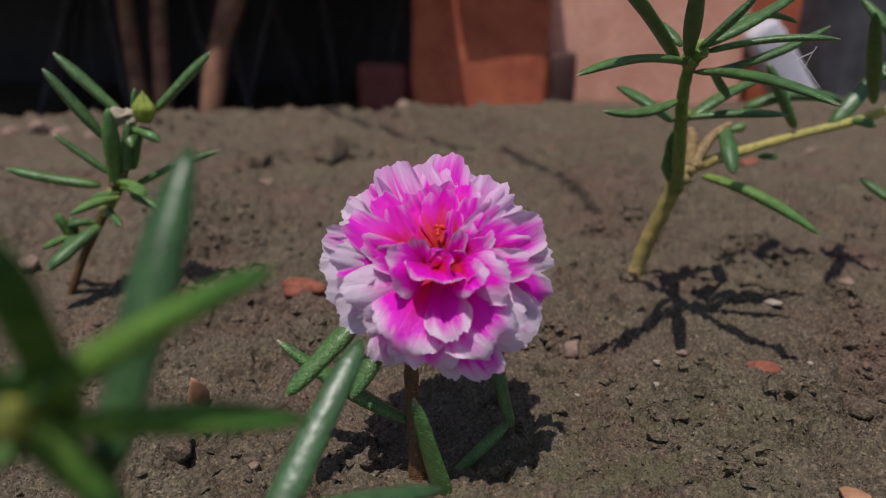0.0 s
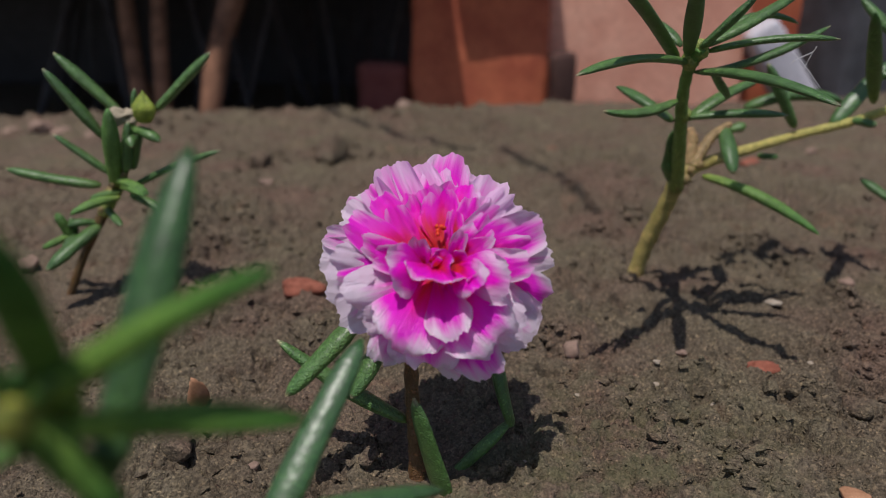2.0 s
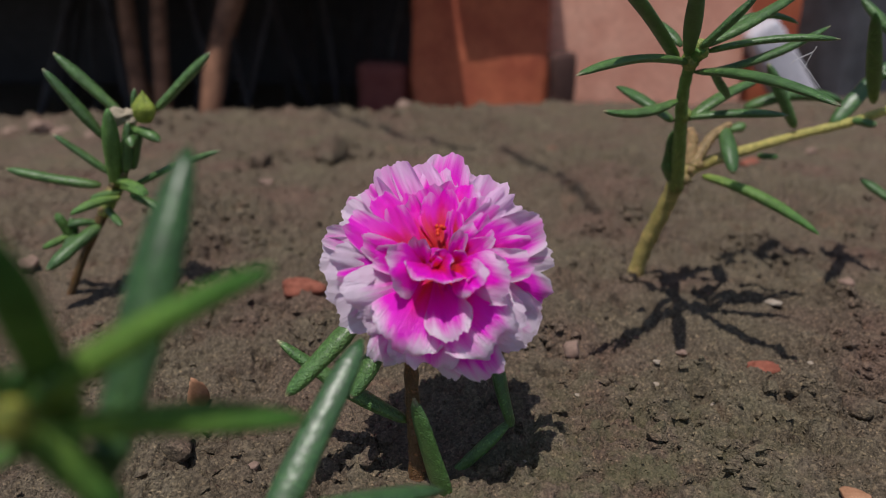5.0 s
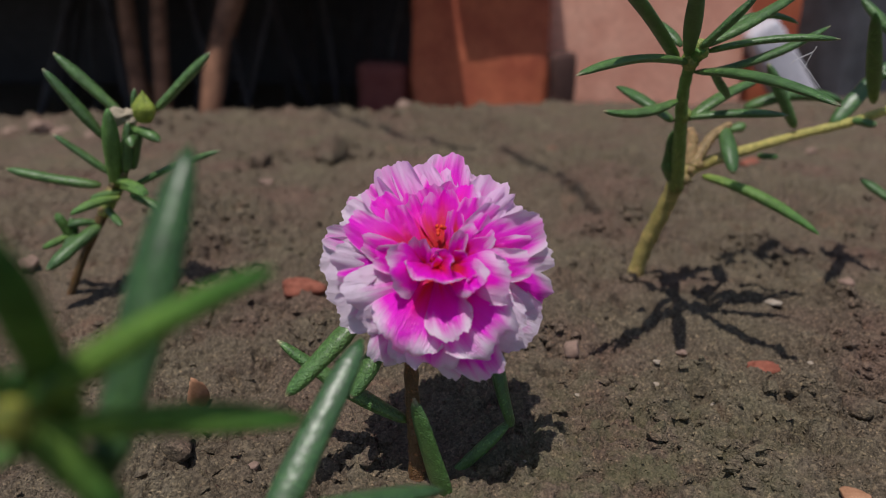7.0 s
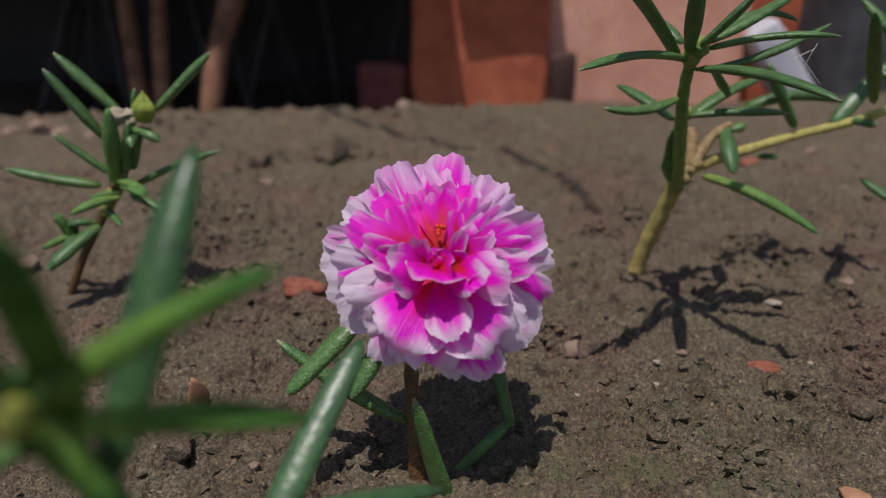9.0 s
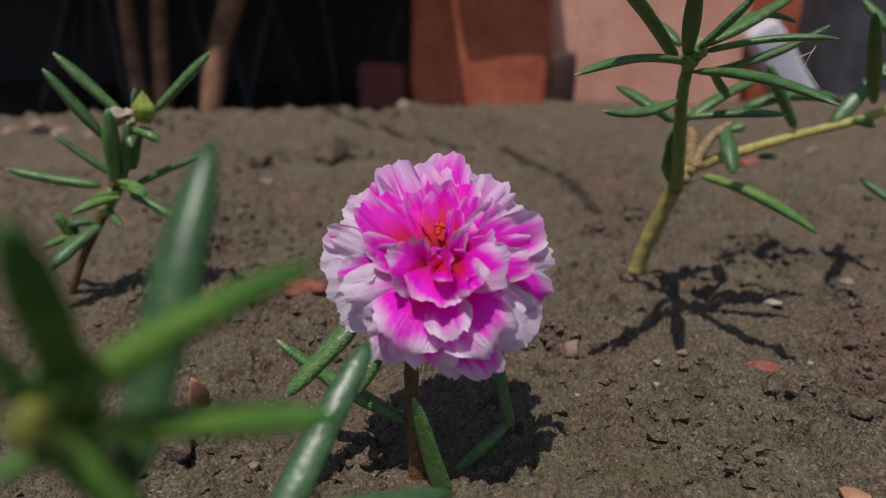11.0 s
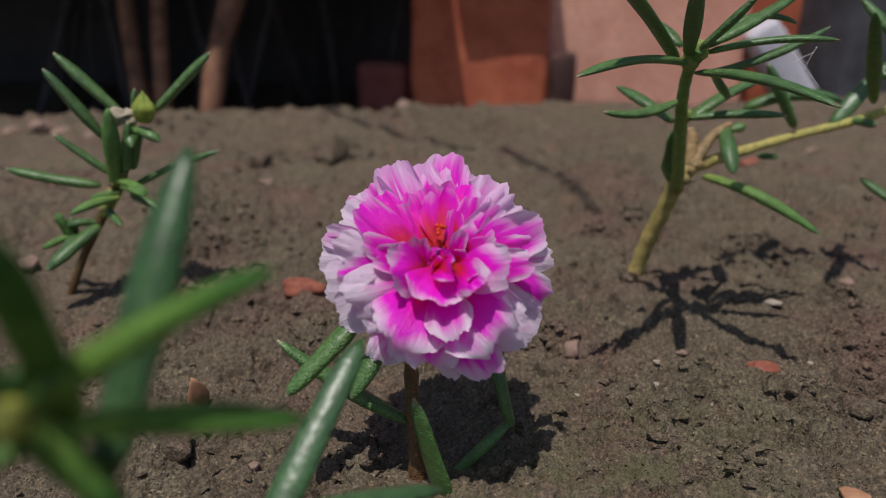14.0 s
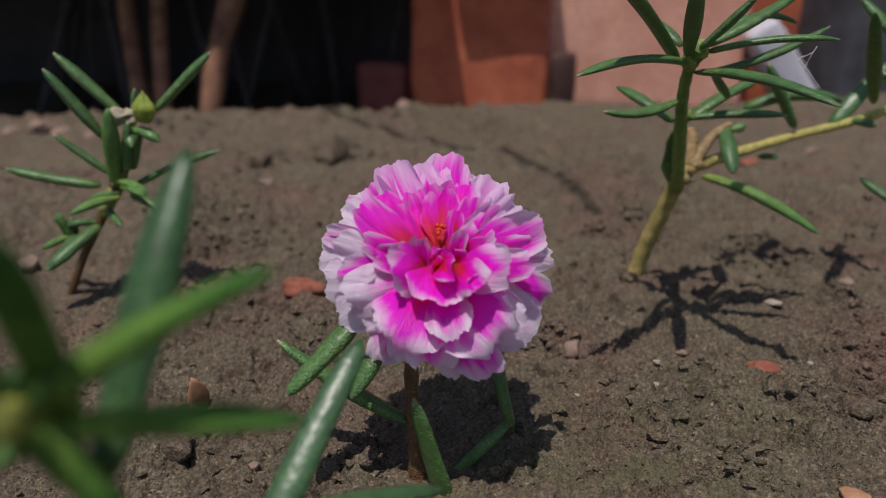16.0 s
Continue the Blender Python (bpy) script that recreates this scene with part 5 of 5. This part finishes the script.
    walk(leaf_high, swayed(pose(*leaf_high.location), (
        (0, 0.00, 0.00, 0.00, 0.00, -0.00, 0.00),
        (0.8, 0.00, 0.00, 0.00, 0.00, -0.00, 0.00),
        (1.0, 0.00, 0.00, 0.00, 0.02, -0.00, -0.00),
        (1.5, 0.00, 0.00, 0.00, -0.35, -0.17, 0.22),
        (2.0, 0.00, 0.00, 0.00, 0.02, 0.02, -0.02),
        (2.5, 0.00, 0.00, 0.00, 0.37, 0.17, -0.23),
        (3.0, 0.00, 0.00, 0.00, -0.14, -0.07, 0.09),
        (3.5, 0.00, 0.00, 0.00, 0.00, -0.00, 0.00),
        (4.0, 0.00, 0.00, 0.00, 0.00, -0.00, 0.00),
        (4.1, 0.00, 0.00, 0.00, 0.04, 0.13, -0.12),
        (4.2, 0.00, 0.00, 0.00, -0.13, 1.13, -0.87),
        (4.7, 0.00, 0.00, 0.00, -0.23, 0.08, -0.01),
        (5.2, 0.00, 0.00, 0.00, 0.00, -0.03, 0.03),
        (6.0, 0.00, 0.00, 0.00, 0.00, -0.00, 0.00),
        (8.4, 0.00, 0.00, 0.00, 0.00, -0.00, 0.00),
        (9.0, 0.00, 0.00, 0.00, 0.14, 0.05, -0.08),
        (9.2, 0.00, 0.00, 0.00, 0.01, 0.04, -0.04),
        (10.3, 0.00, 0.00, 0.00, -0.25, 0.09, -0.01),
        (11.3, 0.00, 0.00, 0.00, -3.00, -0.35, 1.06),
        (11.5, 0.00, 0.00, 0.00, -3.27, -0.35, 1.14),
        (11.6, 0.00, 0.00, 0.00, -2.61, -0.17, 0.81),
        (11.8, 0.00, 0.00, 0.00, -3.58, 0.02, 0.91),
        (12.0, 0.00, 0.00, 0.00, -2.73, -0.02, 0.72),
        (12.4, 0.00, 0.00, 0.00, 0.03, -0.13, 0.10),
        (13.0, 0.00, 0.00, 0.00, 0.00, -0.00, 0.00),
        (14.2, 0.00, 0.00, 0.00, 0.00, -0.00, 0.00),
        (14.4, 0.00, 0.00, 0.00, 1.88, 0.30, -0.70),
        (14.5, 0.00, 0.00, 0.00, 1.12, 0.71, -0.84),
        (14.6, 0.00, 0.00, 0.00, -0.14, 1.24, -0.96),
        (14.8, 0.00, 0.00, 0.00, -0.51, 0.45, -0.23),
        (15.0, 0.00, 0.00, 0.00, -0.48, 0.13, 0.02),
        (15.2, 0.00, 0.00, 0.00, -0.17, -0.00, 0.04),
        (15.5, 0.00, 0.00, 0.00, -0.08, -0.11, 0.11),
        (16.0, 0.00, 0.00, 0.00, -0.05, -0.02, 0.03))))
    walk(leaf_mid, swayed(pose(*leaf_mid.location), (
        (0, 0.00, 0.00, 0.00, 0.00, -0.00, 0.00),
        (0.8, 0.00, 0.00, 0.00, 0.00, -0.00, 0.00),
        (1.0, 0.00, 0.00, 0.00, 0.01, -0.00, -0.03),
        (1.5, 0.00, 0.00, 0.00, -0.21, 0.25, 0.33),
        (2.0, 0.00, 0.00, 0.00, 0.00, -0.02, -0.00),
        (2.5, 0.00, 0.00, 0.00, 0.20, -0.25, -0.31),
        (3.0, 0.00, 0.00, 0.00, -0.07, 0.10, 0.11),
        (3.5, 0.00, 0.00, 0.00, 0.00, -0.00, 0.00),
        (4.0, 0.00, 0.00, 0.00, 0.00, -0.00, 0.00),
        (4.1, 0.00, 0.00, 0.00, -0.15, 0.05, 0.27),
        (4.2, 0.00, 0.00, 0.00, -3.35, 2.00, 6.03),
        (4.7, 0.00, 0.00, 0.00, -0.13, -0.02, 0.25),
        (5.2, 0.00, 0.00, 0.00, 0.03, -0.04, -0.04),
        (6.0, 0.00, 0.00, 0.00, 0.00, -0.00, 0.00),
        (8.4, 0.00, 0.00, 0.00, 0.00, -0.00, 0.00),
        (9.0, 0.00, 0.00, 0.00, 0.30, -0.08, -0.56),
        (9.2, 0.00, 0.00, 0.00, -0.03, 0.02, 0.04),
        (10.3, 0.00, 0.00, 0.00, -0.05, 0.08, 0.08),
        (11.3, 0.00, 0.00, 0.00, -0.00, 1.18, -0.38),
        (11.5, 0.00, 0.00, 0.00, 1.31, 1.34, -3.00),
        (11.6, 0.00, 0.00, 0.00, 1.71, 0.29, -3.40),
        (11.8, 0.00, 0.00, 0.00, -3.64, 3.39, 6.28),
        (12.0, 0.00, 0.00, 0.00, -1.83, 2.19, 2.94),
        (12.4, 0.00, 0.00, 0.00, -0.04, 0.11, 0.04),
        (13.0, 0.00, 0.00, 0.00, 0.00, -0.00, 0.00),
        (14.2, 0.00, 0.00, 0.00, 0.00, -0.00, 0.00),
        (14.4, 0.00, 0.00, 0.00, -0.56, -0.10, 1.11),
        (14.5, 0.00, 0.00, 0.00, -1.37, 0.61, 2.49),
        (14.6, 0.00, 0.00, 0.00, -3.66, 2.21, 6.62),
        (14.8, 0.00, 0.00, 0.00, 0.30, 0.60, -0.78),
        (15.0, 0.00, 0.00, 0.00, 1.20, 0.33, -2.42),
        (15.2, 0.00, 0.00, 0.00, 0.39, 0.04, -0.76),
        (15.5, 0.00, 0.00, 0.00, 0.16, -0.01, -0.31),
        (16.0, 0.00, 0.00, 0.00, -0.02, 0.02, 0.03))))
    walk(leaf_low, swayed(pose(*leaf_low.location), (
        (0, 0.00, 0.00, 0.00, 0.00, -0.00, 0.00),
        (0.8, 0.00, 0.00, 0.00, 0.00, -0.00, 0.00),
        (1.0, 0.00, 0.00, 0.00, -0.01, 0.08, 0.10),
        (1.5, 0.00, 0.00, 0.00, 0.05, -0.45, -0.87),
        (2.0, 0.00, 0.00, 0.00, -0.00, 0.02, 0.06),
        (2.5, 0.00, 0.00, 0.00, -0.04, 0.39, 0.75),
        (3.0, 0.00, 0.00, 0.00, 0.02, -0.17, -0.34),
        (3.5, 0.00, 0.00, 0.00, 0.00, -0.00, 0.00),
        (4.0, 0.00, 0.00, 0.00, 0.00, -0.00, 0.00),
        (4.1, 0.00, 0.00, 0.00, 0.02, 0.27, 0.99),
        (4.2, 0.00, 0.00, 0.00, 0.93, -0.26, 9.63),
        (4.7, 0.00, 0.00, 0.00, 0.21, -1.22, -1.77),
        (5.2, 0.00, 0.00, 0.00, -0.01, -0.10, -0.36),
        (6.0, 0.00, 0.00, 0.00, 0.00, -0.00, 0.00),
        (8.4, 0.00, 0.00, 0.00, 0.00, -0.00, 0.00),
        (9.0, 0.00, 0.00, 0.00, 0.08, -0.41, -0.42),
        (9.2, 0.00, 0.00, 0.00, 0.01, 0.10, 0.36),
        (10.3, 0.00, 0.00, 0.00, 0.24, -1.20, -1.33),
        (11.3, 0.00, 0.00, 0.00, 1.65, -6.62, -8.59),
        (11.5, 0.00, 0.00, 0.00, 1.80, -6.97, -7.88),
        (11.6, 0.00, 0.00, 0.00, 1.60, -6.45, -7.97),
        (11.8, 0.00, 0.00, 0.00, 1.37, -5.37, -4.18),
        (12.0, 0.00, 0.00, 0.00, 1.50, -5.98, -6.24),
        (12.4, 0.00, 0.00, 0.00, -0.13, 0.72, 0.76),
        (13.0, 0.00, 0.00, 0.00, 0.00, -0.00, 0.00),
        (14.2, 0.00, 0.00, 0.00, 0.00, -0.00, 0.00),
        (14.4, 0.00, 0.00, 0.00, 1.27, -5.87, -11.09),
        (14.5, 0.00, 0.00, 0.00, 0.14, 5.06, 11.66),
        (14.6, 0.00, 0.00, 0.00, 0.80, 0.25, 9.37),
        (14.8, 0.00, 0.00, 0.00, 0.93, -3.81, -2.92),
        (15.0, 0.00, 0.00, 0.00, 0.68, -3.17, -3.66),
        (15.2, 0.00, 0.00, 0.00, 0.39, -2.18, -3.30),
        (15.5, 0.00, 0.00, 0.00, 0.02, -0.33, -0.85),
        (16.0, 0.00, 0.00, 0.00, 0.00, -0.03, -0.09))))
    walk(leaf_near, swayed(pose(*leaf_near.location), (
        (0, 0.00, 0.00, 0.00, 0.00, -0.00, 0.00),
        (1.0, 0.00, 0.00, 0.00, 0.00, -0.00, 0.00),
        (1.5, 0.00, 0.00, 0.00, 0.02, -0.18, -0.44),
        (2.5, 0.00, 0.00, 0.00, -0.02, 0.17, 0.44),
        (3.0, 0.00, 0.00, 0.00, 0.12, -0.26, -0.23),
        (4.0, 0.00, 0.00, 0.00, 0.00, -0.00, 0.00),
        (4.1, 0.00, 0.00, 0.00, 0.65, -0.83, 0.48),
        (4.2, 0.00, 0.00, 0.00, 2.80, -3.37, 3.27),
        (4.8, 0.00, 0.00, 0.00, 0.00, -0.00, 0.00),
        (6.3, 0.00, 0.00, 0.00, 0.00, -0.00, 0.00),
        (9.2, 0.00, 0.00, 0.00, 0.00, -0.00, 0.00),
        (10.4, 0.00, 0.00, 0.00, 0.00, -0.00, 0.00),
        (11.3, 0.00, 0.00, 0.00, 2.17, -4.26, -4.12),
        (11.5, 0.00, 0.00, 0.00, 3.38, -5.56, -2.36),
        (11.8, 0.00, 0.00, 0.00, 2.81, -4.30, -0.43),
        (12.0, 0.00, 0.00, 0.00, 2.57, -3.81, 0.17),
        (12.4, 0.00, 0.00, 0.00, 0.02, -0.18, -0.44),
        (14.2, 0.00, 0.00, 0.00, 0.00, -0.00, 0.00),
        (14.4, 0.00, 0.00, 0.00, -0.84, 2.44, 3.25),
        (14.5, 0.00, 0.00, 0.00, 0.96, 0.81, 7.01),
        (14.6, 0.00, 0.00, 0.00, 0.93, 1.56, 8.87),
        (14.8, 0.00, 0.00, 0.00, 0.87, -1.01, 1.03),
        (15.0, 0.00, 0.00, 0.00, 1.15, -0.97, 2.55),
        (15.5, 0.00, 0.00, 0.00, 0.21, -0.26, 0.16),
        (16.0, 0.00, 0.00, 0.00, 0.00, -0.00, 0.00))))
    walk(shoot, swayed(pose(*shoot.location), (
        (0, -0.00, -0.00, 0.00, 0.00, -0.00, 0.00),
        (1.3, -0.00, -0.00, 0.00, 0.00, -0.00, 0.00),
        (1.5, 0.03, -0.01, 0.04, -0.06, 0.04, 0.06),
        (2.0, -0.00, -0.00, 0.00, 0.00, -0.00, 0.00),
        (8.2, -0.00, -0.00, 0.00, 0.00, -0.00, 0.00),
        (8.5, 0.14, -0.04, -0.02, 0.21, 0.17, 0.40),
        (8.8, -0.05, 0.02, -0.02, -0.02, -0.06, -0.13),
        (9.0, 0.07, -0.03, 0.25, -0.50, 0.14, 0.09),
        (9.2, 0.22, -0.07, -0.08, 0.47, 0.27, 0.68),
        (9.5, -0.07, 0.02, 0.04, -0.18, -0.08, -0.21),
        (10.0, 0.04, -0.01, -0.02, 0.09, 0.05, 0.14),
        (10.6, -0.00, -0.00, 0.00, 0.00, -0.00, 0.00),
        (11.3, -0.07, 0.02, 0.01, -0.10, -0.09, -0.20),
        (11.4, 0.03, -0.00, -0.15, 0.39, 0.01, 0.16),
        (11.5, 0.11, -0.03, -0.21, 0.65, 0.11, 0.44),
        (11.7, -0.00, 0.00, -0.03, 0.07, -0.01, 0.01),
        (12.0, 0.04, -0.01, -0.08, 0.24, 0.03, 0.15),
        (12.5, -0.07, 0.02, 0.01, -0.10, -0.09, -0.20),
        (13.0, -0.01, 0.01, -0.07, 0.15, -0.02, 0.01),
        (13.5, 0.04, -0.01, -0.08, 0.24, 0.03, 0.15),
        (14.0, -0.01, 0.01, -0.07, 0.15, -0.02, 0.01),
        (14.5, 0.02, -0.00, -0.06, 0.16, 0.01, 0.08),
        (15.0, -0.05, 0.02, -0.02, -0.02, -0.06, -0.13),
        (15.5, -0.01, 0.01, -0.07, 0.15, -0.02, 0.01),
        (16.0, -0.00, 0.00, -0.03, 0.07, -0.01, 0.01))))
    walk(flower, [(t, m @ pose(0, 0, 0, 36, -3, 0)) for t, m in swayed(pose(*flower.location), (
        (0, 0.00, 0.00, -0.00, 0.00, -0.00, 0.00),
        (4.0, 0.00, 0.00, -0.00, 0.00, -0.00, 0.00),
        (4.1, -0.00, 0.60, -0.01, -0.41, 0.02, 0.10),
        (4.2, 0.11, 2.82, -0.18, -3.85, 0.21, -0.23),
        (4.9, 0.00, 0.00, -0.00, 0.00, -0.00, 0.00),
        (9.0, 0.11, 0.00, -0.00, -0.00, -0.01, -0.03),
        (10.4, 0.00, 0.00, -0.00, 0.00, -0.00, 0.00),
        (11.3, 0.13, -0.12, 0.33, 0.08, 0.04, -0.57),
        (11.5, 0.10, 0.09, 0.25, -0.65, 0.26, -0.23),
        (12.0, -0.12, 1.55, -0.18, 0.70, 0.51, 0.20),
        (12.5, 0.00, 0.02, 0.11, -0.19, 0.44, 0.46),
        (14.2, 0.00, 0.02, 0.11, -0.19, 0.44, 0.46),
        (14.3, 0.42, 1.55, -0.01, -0.29, 0.81, 0.12),
        (14.5, 0.76, 3.07, -0.19, -1.97, 0.86, -0.28),
        (15.0, 0.24, 2.61, -0.08, -1.08, 1.66, 1.26),
        (15.5, 0.04, -0.39, 0.25, -0.76, 0.44, 0.37),
        (16.0, -0.00, 0.07, 0.14, -0.01, 0.66, 0.64)))])
    # a gust in the later part turns four petals over for good
    for piece, axis, most in ((petal_lip, (1, 0, 0), 25), (petal_front, (1, 0, 0), -14), (petal_left, TO_EYE, -8), (petal_high, TO_EYE, -11)):
        foot = Matrix.Translation(piece.location)
        walk(piece, [(t, foot @ Matrix.Rotation(radians(most * a), 4, axis)) for t, a in (
            (0, 0), (9.3, 0), (10.2, 0.4), (10.9, 1.1), (11.3, 1), (14.2, 1), (14.5, 1.2), (15.0, 1.1), (15.5, 1), (16, 1))])


motions()
